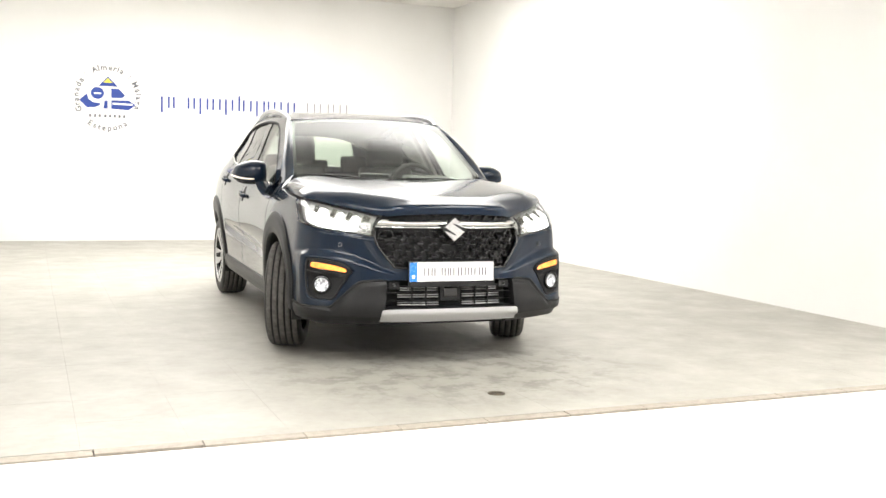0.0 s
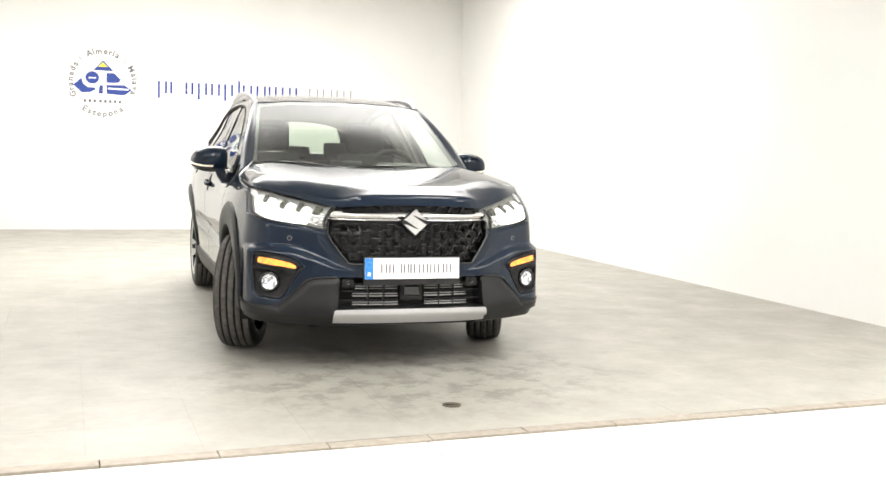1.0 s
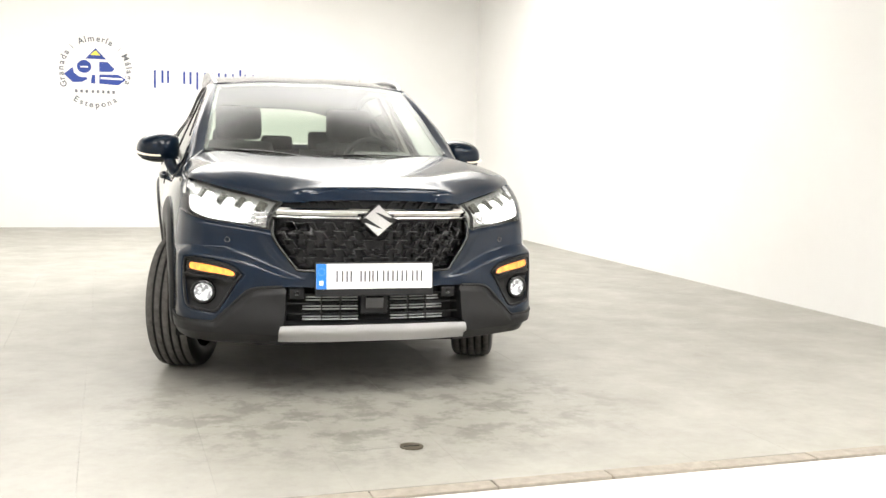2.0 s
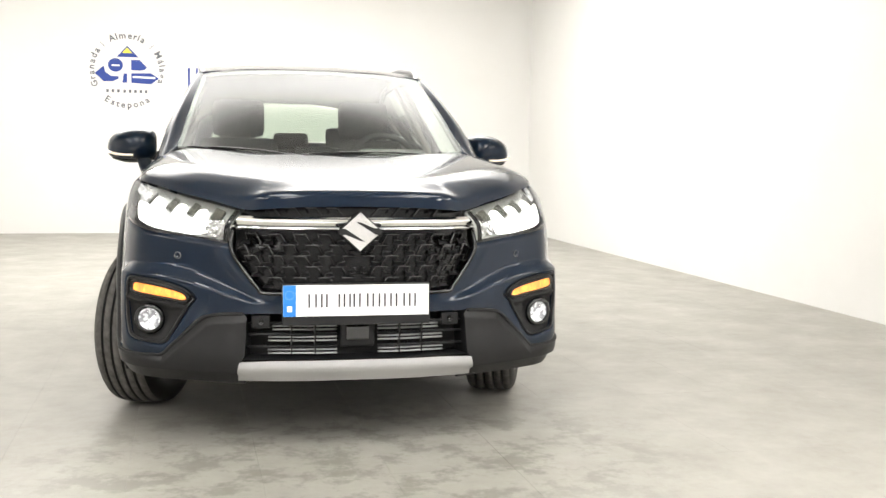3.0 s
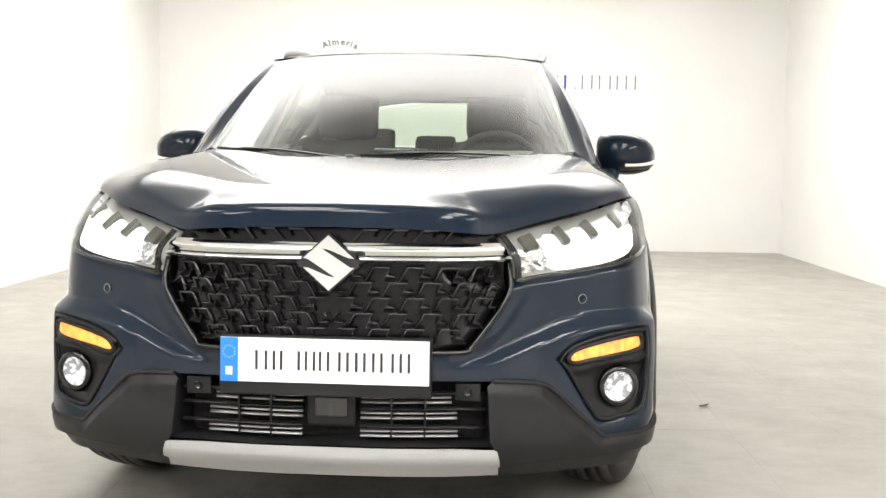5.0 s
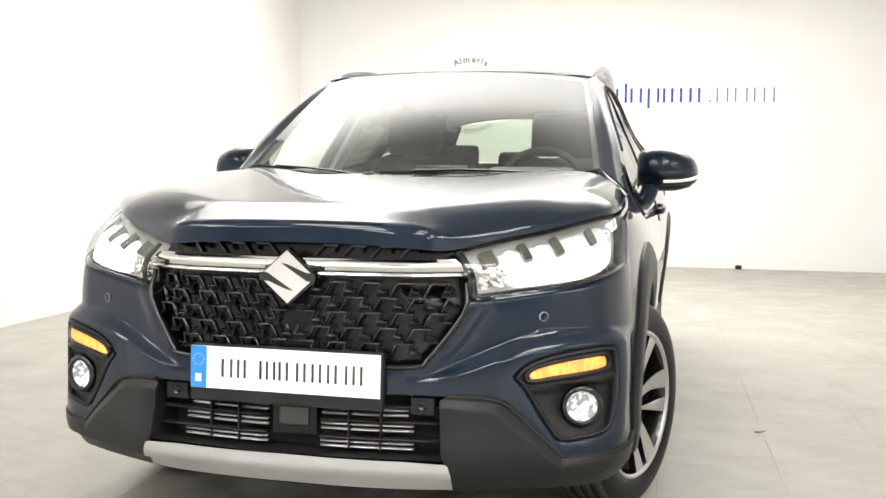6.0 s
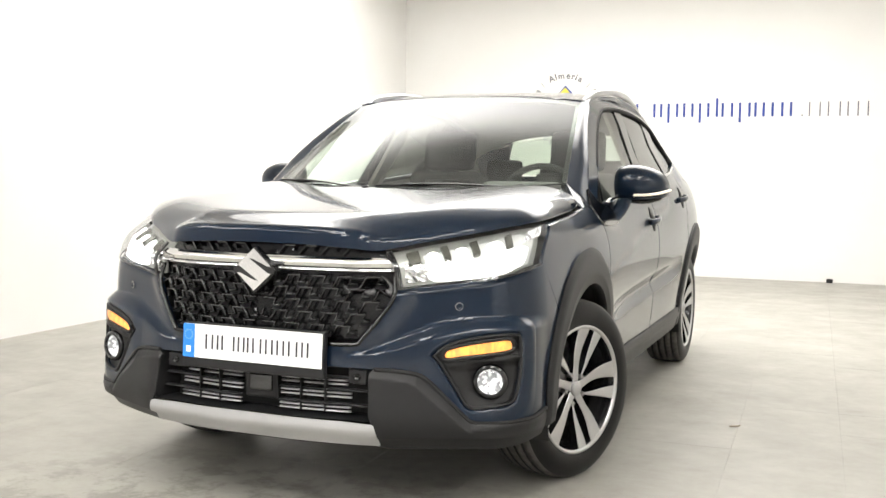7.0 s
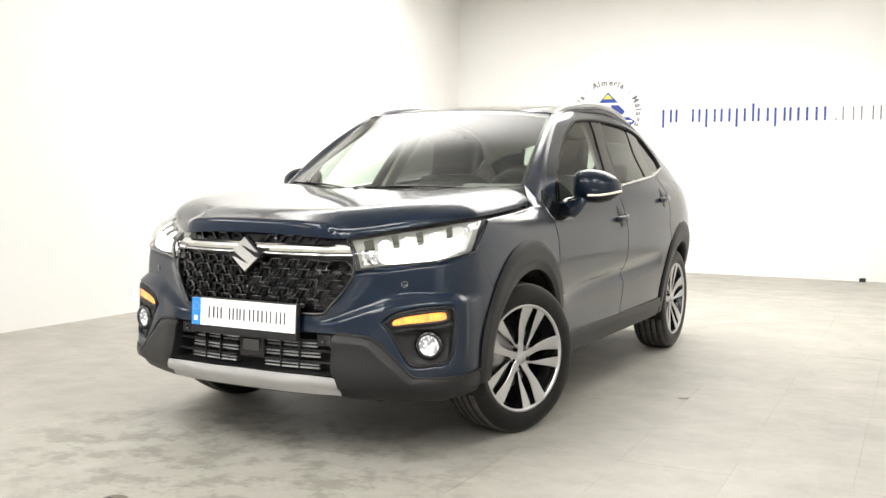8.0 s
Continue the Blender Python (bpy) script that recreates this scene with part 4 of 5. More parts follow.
# -- wings, doors, quarters --
A1, B1 = 0.438, 0.522      # outer line of the arch flares
belt = lambda y: 1.0 + 0.085 * (y - 0.41)


wing = head_low[-1:] + yz([(-0.468, 0.845), (-0.43, 0.885), (-0.38, 0.925), (-0.345, 0.945), (-0.3, 0.949), (-0.15, 0.958), (0.0, 0.967), (0.14, 0.982), (0.2, 0.99), (0.26, 0.993), (0.318, 0.988), (0.318, 0.85), (0.322, 0.7), (0.345, 0.5), (0.36, 0.42)]) + arch(0, A1 - 0.01, B1 - 0.005, 14, 140, 24)
both("wing", wing, skinned(0.0), PAINT, CAR, "glossy navy front wing", cell=0.025)
# flat strip between wing top and bonnet edge
for s in (False, True):
    rim1 = [skin(us(y), z) for y, z in ((-0.345, 0.945), (-0.15, 0.958), (0.0, 0.967), (0.14, 0.982), (0.2, 0.99))]
    rim2 = [bonnet_edge(y) + arr(0.004, 0, -0.013) for y in (-0.345, -0.15, 0.0, 0.14, 0.2)]
    mid = [(a + b) / 2 + arr(0.0025, 0, 0.0025) for a, b in zip(rim1, rim2)]
    panel("wing_top", SQUARE, patch(rim1, mid, rim2), PAINT, CAR, "rolled top of the wing", mirror=s, cell=0.08, cell2=0.2)

front_door = yz([(0.328, 1.0)] + [tuple(p) for p in spline([(0.328, 0.85), (0.332, 0.7), (0.355, 0.5), (0.4, 0.385), (0.44, 0.362)], 5)] + [(1.35, 0.362), (1.386, 0.5), (1.395, 0.8), (1.395, belt(1.395))] + [(y, belt(y)) for y in (1.0, 0.7, 0.42)])
rear_door = yz([(1.36, 0.362), (1.396, 0.5), (1.405, 0.8), (1.405, belt(1.405)), (1.7, belt(1.7)), (2.1, belt(2.1)), (2.25, belt(2.25)), (2.29, 1.05), (2.28, 0.93), (2.25, 0.86)]) + arch(2.6, A1 + 0.02, B1 + 0.01, 130, 176, 12) + yz([(2.155, 0.40), (2.14, 0.362)])


def scoop(u, z, y0, y1):
    """A long pressed hollow over the sill: a slope that faces up and an overhanging upper edge."""
    y = u - us(0.0)
    k = max(0.0, 1 - abs((y - (y0 + y1) / 2) / ((y1 - y0) / 2)) ** 4)
    low, mid, high = 0.525 + 0.04 * (y - 1), 0.58 + 0.045 * (y - 1), 0.655 + 0.045 * (y - 1)
    t = (z - low) / (mid - low) if z < mid else (high - z) / (high - mid)
    t = min(1.0, max(0.0, t))
    return -0.026 * k * t * t * (3 - 2 * t)


def door_map(u, z):
    return skin(u, z, scoop(u, z, 0.42, 2.12))


HANDLES = ((1.3, 0.92), (2.165, 1.015))
DOORS = {}
for nm, outl, (hy, hz) in (("front_door", front_door, HANDLES[0]), ("rear_door", rear_door, HANDLES[1])):
    for s in (False, True):
        g = -1 if s else 1
        d = panel(nm, outl, door_map, PAINT, CAR, "glossy navy door, closed", mirror=s, cell=0.035, cell2=0.016)
        DOORS[nm, s] = d
        # handle: dark patch drawn for the cup's shade, keyhole block and a painted grip
        cup = [(us(hy) + 0.03 * math.cos(q) * abs(math.cos(q)) ** 0.3, hz + 0.058 * math.sin(q) * abs(math.sin(q)) ** 0.3) for q in np.linspace(0, 2 * math.pi, 20, endpoint=False)]
        panel("handle_shade", cup, skinned(0.0035), DARK, d, "dark patch drawn as the shaded recess behind the handle", mirror=s, cell=0.02, thick=0.003)
        grip = [skin(us(hy + dy), hz - 0.004 + 0.1 * dy, o) * (g, 1, 1) for dy, o in ((-0.085, 0.004), (-0.065, 0.022), (-0.025, 0.03), (0.025, 0.03), (0.06, 0.023), (0.078, 0.004))]
        link("door_handle", tube_mesh("door_handle", spline(grip, 5), PAINT, 0.011, 10, flat=0.015), d, "navy pull handle")

quarter = yz([(2.26, belt(2.25)), (2.3, 1.05), (2.29, 0.93), (2.26, 0.865)]) + arch(2.6, A1, B1, 130, 8, 22) + [(us(3.1), 0.45), (ARC[-1] - 0.9, 0.45), (ARC[-1] - 0.75, 1.02), (us(3.12), 1.06), (us(2.9), 1.2), (us(2.6), 1.2), (us(2.4), 1.185)]
both("rear_quarter", quarter, skinned(0.0), PAINT, CAR, "glossy navy rear quarter panel", cell=0.03)
# roof side: pillar, rail over the doors and rear pillar, round the windows
win_top = spline([(0.62, 1.16), (0.69, 1.21), (0.80, 1.278), (0.97, 1.37), (1.1, 1.42), (1.23, 1.449), (1.5, 1.468), (1.75, 1.471), (2.0, 1.463), (2.2, 1.446), (2.4, 1.402), (2.53, 1.335), (2.59, 1.265), (2.55, 1.212)], 6)
win_low = [(2.5, belt(2.3) + 0.03), (2.2, belt(2.2)), (1.8, belt(1.8)), (1.2, belt(1.2)), (0.7, belt(0.7)), (0.42, belt(0.42))]
aperture = yz([tuple(p) for p in win_top]) + yz(win_low)
rail_out = yz([tuple(p) for p in spline([(0.30, 0.99), (0.45, 1.13), (0.62, 1.265), (0.82, 1.385), (1.0, 1.462), (1.2, 1.502), (1.6, 1.52), (1.85, 1.512), (2.05, 1.497), (2.25, 1.468), (2.42, 1.428), (2.56, 1.37), (2.66, 1.3), (2.8, 1.235)], 5)]) + yz([(3.05, 1.15), (3.12, 1.06), (2.95, 1.05), (2.6, 1.12), (2.3, belt(2.3) - 0.012), (1.8, belt(1.8) - 0.012), (1.2, belt(1.2) - 0.012), (0.7, belt(0.7) - 0.012), (0.42, belt(0.42) - 0.012)])
for s in (False, True):
    side = panel("side_frame", rail_out, skinned(0.001), PAINT, CAR, "navy pillar and roof side round the windows", mirror=s, hole=aperture, cell=0.03)

WINDOWS = (("front_window", [(0.53, 1.012), (1.31, belt(1.31)), (1.475, 1.462)] + [(y, z) for y, z in win_top[::-1] if 0.68 < y < 1.46], SIDEGLASS, "front_door"),
           ("corner_window", [(0.43, 1.004), (0.515, 1.011), (0.645, 1.2), (0.62, 1.165)], SIDEGLASS, "front_door"),
           ("rear_window", [(1.45, belt(1.45)), (2.05, belt(2.05)), (2.17, 1.444)] + [(y, z) for y, z in win_top[::-1] if 1.63 < y < 2.16], PRIVACY, "rear_door"),
           ("quarter_window", [(2.22, 1.166), (2.54, 1.205)] + [(y, z) for y, z in win_top[::-1] if 2.33 < y < 2.6 and z > 1.22], PRIVACY, "rear_door"))
for nm, outl, mat, door in WINDOWS:
    for s in (False, True):
        w = panel(nm, yz(outl), skinned(-0.012), mat, DOORS[door, s], "dark tinted glass" if mat is PRIVACY else "clear side glass", mirror=s, cell=0.08, thick=0.0)
        w.visible_shadow = False
# black posts between the panes
for s in (False, True):
    g = -1 if s else 1
    for a, b, c, d in (((1.30, 1.07), (1.46, 1.08), (1.635, 1.475), (1.475, 1.472)), ((2.04, 1.13), (2.235, 1.15), (2.345, 1.42), (2.155, 1.455)), ((0.51, 1.0), (0.535, 1.0), (0.675, 1.215), (0.645, 1.19))):
        panel("window_post", yz([a, b, c, d]), skinned(-0.006), GLOSS, CAR, "gloss black window post", mirror=s, cell=0.1)
    seal = [skin(u, z, -0.004) * (g, 1, 1) for u, z in yz([tuple(p) for p in win_top])]
    link("window_seal", tube_mesh("window_seal", seal, DARK, 0.01, 6), CAR, "black rubber seal")
    strip = [skin(us(y), belt(y) + 0.002, 0.004) * (g, 1, 1) for y in np.linspace(0.56, 2.2, 22)] + [skin(us(2.4), 1.185, 0.003) * (g, 1, 1), skin(us(2.55), 1.208, 0.002) * (g, 1, 1)]
    link("belt_moulding", tube_mesh("belt_moulding", strip, CHROME, 0.006, 6, flat=0.009), CAR, "chrome strip under the windows")

# -- cladding round the wheels and along the sill --
for cy, nm in ((0.0, "front"), (WHEELBASE, "rear")):
    q0, q1 = (-4, 184) if cy == 0 else (-8, 186)

    def flare(a, b, cy=cy, q0=q0, q1=q1):
        q = math.radians(q0 + (q1 - q0) * a)
        ra, rb = 0.352 + (A1 - 0.352) * b, 0.39 + (B1 - 0.39) * b
        ra += 0.05 if cy == 0 and math.cos(q) < 0 else 0.0
        lift = 0.006 + (0.013 if cy == 0 else 0.01) * (1 - max(0.0, (b - 0.72) / 0.28) ** 2) - 0.008 * max(0.0, 0.25 - b) / 0.25
        return skin(us(cy + ra * math.cos(q)), 0.335 + rb * math.sin(q), lift)
    for s in (False, True):
        a = panel("wheel_arch", SQUARE, flare, CLAD, CAR, "black wheel arch flare", mirror=s, cell=0.025, cell2=0.12, thick=0.05)
        g = -1 if s else 1
        # liner
        v, f = [], []
        for i, q in enumerate(np.linspace(-15, 195, 30)):
            y, z = cy + (0.425 if cy == 0 and q > 90 else 0.375) * math.cos(math.radians(q)), 0.335 + 0.405 * math.sin(math.radians(q))
            v += [(g * min(0.84, skin(us(y), 0.55)[0] - 0.012), y, z), (g * 0.5, y, z)]
            if i:
                k = len(v)
                f.append([k - 4, k - 3, k - 1, k - 2])
        link("arch_liner", mesh_of("arch_liner", v, f, DARK, True), a)
sill = yz([(0.375, 0.375), (1.2, 0.372), (2.2, 0.385), (2.19, 0.33), (2.15, 0.275), (1.2, 0.268), (0.42, 0.268), (0.385, 0.32)])
both("sill_cladding", sill, lambda u, z: skin(u, z, 0.01 + 0.008 * math.exp(-((z - 0.345) / 0.015) ** 2) - 0.12 * max(0, 0.28 - z)), CLAD, CAR, "black sill cladding", cell=0.05, cell2=0.02)
rb = [(us(3.0), 0.45), (ARC[-1], 0.45), (ARC[-1], 0.24), (us(3.05), 0.24)]
both("rear_bumper", rb, skinned(0.015), CLAD, CAR, "black rear bumper", cell=0.05)
part("underbody", boxed(-0.52, 0.52, -0.68, 3.2, 0.22, 0.32, bevel=0.03), DARK, CAR, "dark underbody")
part("floor_pan", boxed(-0.76, 0.76, 0.5, 2.1, 0.23, 0.34, bevel=0.02), DARK, CAR, "dark floor pan")
part("engine_bay", boxed(-0.5, 0.5, -0.6, 0.2, 0.3, 0.8, bevel=0.02), DARK, CAR, "dark engine bay")

# -- windscreen, roof, tailgate --
WS = patch([(-0.672, 0.345, 1.092), (-0.5, 0.215, 1.078), (-0.25, 0.135, 1.068), (0, 0.11, 1.065), (0.25, 0.135, 1.068), (0.5, 0.215, 1.078), (0.672, 0.345, 1.092)],
           [(-0.618, 0.645, 1.288), (-0.46, 0.575, 1.293), (-0.23, 0.525, 1.297), (0, 0.508, 1.298), (0.23, 0.525, 1.297), (0.46, 0.575, 1.293), (0.618, 0.645, 1.288)],
           [(-0.562, 0.948, 1.465), (-0.42, 0.925, 1.482), (-0.21, 0.905, 1.492), (0, 0.9, 1.495), (0.21, 0.905, 1.492), (0.42, 0.925, 1.482), (0.562, 0.948, 1.465)])
ws = panel("windscreen", SQUARE, WS, WINDSCREEN, CAR, "clear windscreen with bright ceiling reflections", cell=0.05, thick=0.0)
ws.visible_shadow = False
for a0, a1, b0, b1 in ((0, 1, 0.0, 0.012), (0, 1, 0.965, 1.0), (0, 0.016, 0, 1), (0.984, 1, 0, 1)):
    panel("black_border", [(a0, b0), (a1, b0), (a1, b1), (a0, b1)], lambda a, b: WS(a, b) - arr(0, -0.004, 0.006), GLOSS, ws, "black printed border", cell=0.06, thick=0.0)


def roof_z(x, y):
    zc = hermite([0.85, 1.0, 1.2, 1.5, 1.75, 2.0, 2.25, 2.5, 2.8, 3.05], [1.488, 1.511, 1.537, 1.564, 1.573, 1.566, 1.548, 1.52, 1.475, 1.425], y)
    crown = hermite([0.85, 1.9, 2.25, 2.6, 3.05], [0.035, 0.037, 0.052, 0.085, 0.11], y)
    s = min(abs(x) / 0.6, 1.2)
    return zc - crown * s ** 2.6 - 0.006 * math.exp(-((abs(x) - 0.45) / 0.02) ** 2)


roof_front = [tuple(p[:2]) for p in spline([(-0.56, 0.955, 0), (-0.42, 0.932, 0), (-0.21, 0.912, 0), (0, 0.907, 0), (0.21, 0.912, 0), (0.42, 0.932, 0), (0.56, 0.955, 0)], 4)]
roof = panel("roof", roof_front + [(0.575, 1.2), (0.582, 1.6), (0.57, 2.2), (0.545, 2.7), (0.52, 3.0), (0, 3.06), (-0.52, 3.0), (-0.545, 2.7), (-0.57, 2.2), (-0.582, 1.6), (-0.575, 1.2)],
             lambda x, y: arr(x, y, roof_z(x, y)), PAINT, CAR, "glossy navy roof", cell=0.05, thick=0.02)
for s in (False, True):
    g = -1 if s else 1
    # pillar face between windscreen and side frame
    e1 = [WS(1.0, b) for b in np.linspace(0, 1, 7)]
    e3 = [skin(us(y), z, 0.001) for y, z in spline([(0.315, 0.99), (0.45, 1.128), (0.62, 1.263), (0.82, 1.383), (1.0, 1.46)], 3)[::2]]
    e2 = [0.5 * (a + b) for a, b in zip([e1[int(round(i))] for i in np.linspace(0, 6, len(e3))], e3)]
    e2 = [p + arr(0.007, -0.012, 0.007) for p in e2]
    panel("windscreen_pillar", SQUARE, patch(e1, e2, e3), PAINT, CAR, "glossy navy windscreen pillar", mirror=s, cell=0.05, cell2=0.15)
    foot1 = [bonnet_edge(0.2) + arr(0.004, 0, -0.012), arr(0.735, 0.24, 1.03), WS(1.0, 0.0)]
    foot3 = [skin(us(y), z, 0.001) for y, z in ((0.2, 0.99), (0.26, 0.993), (0.318, 0.988))]
    foot2 = [(a + b) / 2 + arr(0.003, -0.001, 0.005) for a, b in zip(foot1, foot3)]
    panel("pillar_foot", SQUARE, patch(foot1, foot2, foot3), PAINT, CAR, "navy foot of the windscreen pillar", mirror=s, cell=0.06, cell2=0.1)
    side_r = [skin(us(y), z, 0.001) for y, z in ((0.98, 1.455), (1.2, 1.501), (1.6, 1.519), (1.85, 1.511), (2.05, 1.496), (2.25, 1.467), (2.42, 1.427), (2.56, 1.369), (2.66, 1.299), (2.79, 1.242))]
    top_r = [arr(x, y, roof_z(x, y)) for x, y in ((0.56, 0.955), (0.575, 1.2), (0.582, 1.6), (0.579, 1.85), (0.574, 2.05), (0.567, 2.25), (0.556, 2.45), (0.547, 2.65), (0.53, 2.85), (0.5, 2.985))]
    mid_r = [(a + b) / 2 + arr(0.006, 0, 0.006) for a, b in zip(side_r, top_r)]
    panel("roof_edge", SQUARE, patch(side_r, mid_r, top_r), PAINT, CAR, "navy roof edge", mirror=s, cell=0.06, cell2=0.2)
    panel("roof_side_trim", SQUARE, patch([p + arr(-0.02, 0, -0.016) for p in side_r], [p + arr(-0.012, 0, -0.026) for p in mid_r], [p + arr(-0.035, 0, -0.036) for p in top_r]), LINER, CAR, "light cloth trim along the roof side", mirror=s, cell=0.08, cell2=0.25, thick=0.0)
    rail = spline([(g * x, y, roof_z(x, y) + h) for x, y, h in ((0.56, 1.0, -0.016), (0.574, 1.07, 0.008), (0.578, 1.2, 0.019), (0.58, 1.5, 0.02), (0.579, 1.8, 0.017), (0.574, 2.0, 0.011), (0.57, 2.15, 0.003), (0.565, 2.27, -0.014))], 6)
    rr = link("roof_rail", tube_mesh("roof_rail", rail, material("rail_paint" + str(g), (0.42, 0.42, 0.43), 0.32, 0.8, 0.4), 0.013, 10, flat=0.017), CAR, "satin silver roof rail")
RW = patch([(-0.56, 3.2, 1.13), (0, 3.29, 1.13), (0.56, 3.2, 1.13)], [(-0.52, 3.1, 1.27), (0, 3.18, 1.295), (0.52, 3.1, 1.27)], [(-0.46, 2.99, 1.365), (0, 3.06, 1.415), (0.46, 2.99, 1.365)])
hatch = panel("tailgate", [(0, 0), (1, 0), (1, 1), (0, 1)], patch([(-0.66, 3.36, 0.45), (0, 3.43, 0.45), (0.66, 3.36, 0.45)], [(-0.64, 3.34, 0.8), (0, 3.42, 0.8), (0.64, 3.34, 0.8)], [(-0.58, 3.22, 1.13), (0, 3.3, 1.13), (0.58, 3.22, 1.13)]), PAINT, CAR, "navy tailgate", cell=0.1)
rg = panel("rear_glass", [(0.02, 0.02), (0.98, 0.02), (0.98, 0.98), (0.02, 0.98)], RW, pane("rear_screen_glass", (0.62, 0.68, 0.62)), hatch, "tinted rear screen", cell=0.1, thick=0.0)
rg.visible_shadow = False
for s in (False, True):
    panel("rear_pillar", SQUARE, patch([RW(0.99, b) for b in np.linspace(0, 1, 5)], [skin(us(y), z) for y, z in ((3.12, 1.06), (3.03, 1.11), (2.95, 1.155), (2.86, 1.205), (2.79, 1.242))]), PAINT, CAR, "navy rear pillar", mirror=s, cell=0.1)

# cowl and wipers
panel("cowl", [(-0.75, 0), (0.75, 0), (0.75, 1), (-0.75, 1)], lambda x, b: (1 - b) * arr(x, float(np.interp(abs(x), [0, 0.25, 0.5, 0.75], [0.06, 0.075, 0.12, 0.19])), 1.036 - 0.05 * abs(x)) + b * arr(x * 0.9, float(np.interp(abs(x), [0, 0.25, 0.5, 0.75], [0.125, 0.15, 0.23, 0.37])), 1.044 + 0.035 * abs(x)), CLAD, CAR, "black cowl panel", cell=0.08, cell2=0.5)
for x0, x1, b in ((-0.1, -0.5, 0.015), (0.5, 0.04, 0.015)):
    base_p = WS(0.5 + x0 / 1.35, 0.0) + arr(0, -0.03, -0.008)
    tip = WS(0.5 + x1 / 1.35, b) + arr(0, -0.008, 0.006)
    mid = (base_p * 0.45 + tip * 0.55) + arr(0, -0.022, 0.006)
    wp = link("wiper", tube_mesh("wiper", spline([base_p, mid, tip], 6), GLOSS, 0.006, 6, flat=0.004), CAR, "black wiper arm")
    b0, b1 = mid * 0.9 + base_p * 0.1 + arr(0, 0.03, -0.012), tip * 1.0 + (tip - base_p) * 0.25 + arr(0, 0.02, -0.01)
    link("blade", tube_mesh("blade", [b0, (b0 + b1) / 2 + arr(0, -0.02, 0.004), b1], DARK, 0.0045, 6), wp)
    cap = link("pivot", lathe_mesh("pivot", [(0.018, -0.014), (0.018, 0.008), (0.012, 0.014), (0.0005, 0.014)], GLOSS, 16), wp)
    cap.matrix_basis = pose(*base_p, 0, -90, 0)


# -- mirrors --
def mirror_shell(g):
    """A rounded housing: superellipse sections from the door outwards."""
    v, f, n = [], [], 24
    secs = [(0.785, 0.03, 0.042, 0.02, 1.086), (0.795, 0.07, 0.064, 0.012, 1.087), (0.833, 0.098, 0.075, 0.0, 1.088), (0.90, 0.1, 0.075, -0.002, 1.088), (0.957, 0.09, 0.065, 0.006, 1.084), (0.994, 0.07, 0.05, 0.016, 1.078), (1.012, 0.04, 0.03, 0.026, 1.074), (1.018, 0.01, 0.01, 0.03, 1.072)]
    fine = spline([list(s) for s in secs], 3)
    for x, a, b, dy, z in fine:
        for k in range(n):
            q = 2 * math.pi * k / n
            cx, cz = math.cos(q), math.sin(q)
            r = (abs(cx) ** 2.6 + abs(cz) ** 2.6) ** (-1 / 2.6)
            yy = a * r * cx
            if yy > 0:
                yy *= 0.55
            v.append((g * x, 0.735 + dy + yy, z + b * r * cz * (1.12 if cz > 0 else 0.95)))
    m = len(fine)
    for i in range(m - 1):
        for k in range(n):
            q = [i * n + k, i * n + (k + 1) % n, (i + 1) * n + (k + 1) % n, (i + 1) * n + k]
            f.append(q if g > 0 else q[::-1])
    f.append(list(range(n)) if g < 0 else list(range(n))[::-1])
    f.append([(m - 1) * n + k for k in range(n)] if g > 0 else [(m - 1) * n + k for k in range(n)][::-1])
    return mesh_of("mirror", v, f, PAINT, True)


for g in (1, -1):
    mir = link("wing_mirror", mirror_shell(g), CAR, "glossy navy wing mirror with a light strip")
    line = spline([(g * 0.888, 0.637, 1.044), (g * 0.943, 0.636, 1.046), (g * 0.984, 0.66, 1.052), (g * 1.009, 0.70, 1.06), (g * 1.018, 0.75, 1.066)], 4)
    link("side_repeater", tube_mesh("side_repeater", line, material("repeater_lens" + str(g), (0.88, 0.84, 0.76), 0.25, emit=(1.0, 0.8, 0.55), strength=0.3), 0.01, 8, flat=0.006), mir, "clear turn repeater strip")
    low = [(g * 0.81, 0.71, 1.027), (g * 0.87, 0.72, 1.018), (g * 0.93, 0.73, 1.019), (g * 0.98, 0.745, 1.033)]
    link("lower_shell", tube_mesh("lower_shell", spline(low, 4), GLOSS, 0.04, 12, flat=0.012), mir, "black lower shell")
    stalk = spline([(g * 0.765, 0.56, 0.94), (g * 0.8, 0.61, 0.945), (g * 0.825, 0.66, 0.98), (g * 0.842, 0.69, 1.03)], 4)
    link("stalk", tube_mesh("stalk", stalk, PAINT, 0.036, 10, flat=0.026), mir, "navy mirror stalk")
    sail = [(0.37, 1.07), (0.31, 1.01), (0.32, 0.93), (0.42, 0.922), (0.58, 0.925), (0.6, 0.96), (0.57, 1.0), (0.44, 1.01)]
    panel("foot", yz(sail), skinned(0.007), GLOSS, mir, "gloss black mirror foot", mirror=g < 0, cell=0.03, thick=0.02)
    glass = panel("mirror_glass", [(0, 0), (1, 0), (1, 1), (0, 1)], lambda a, b, g=g: arr(g * (0.84 + 0.14 * a), 0.79, 1.04 + 0.1 * b), CHROME, mir, "mirror glass", cell=0.5, core=arr(0, -5, 0))


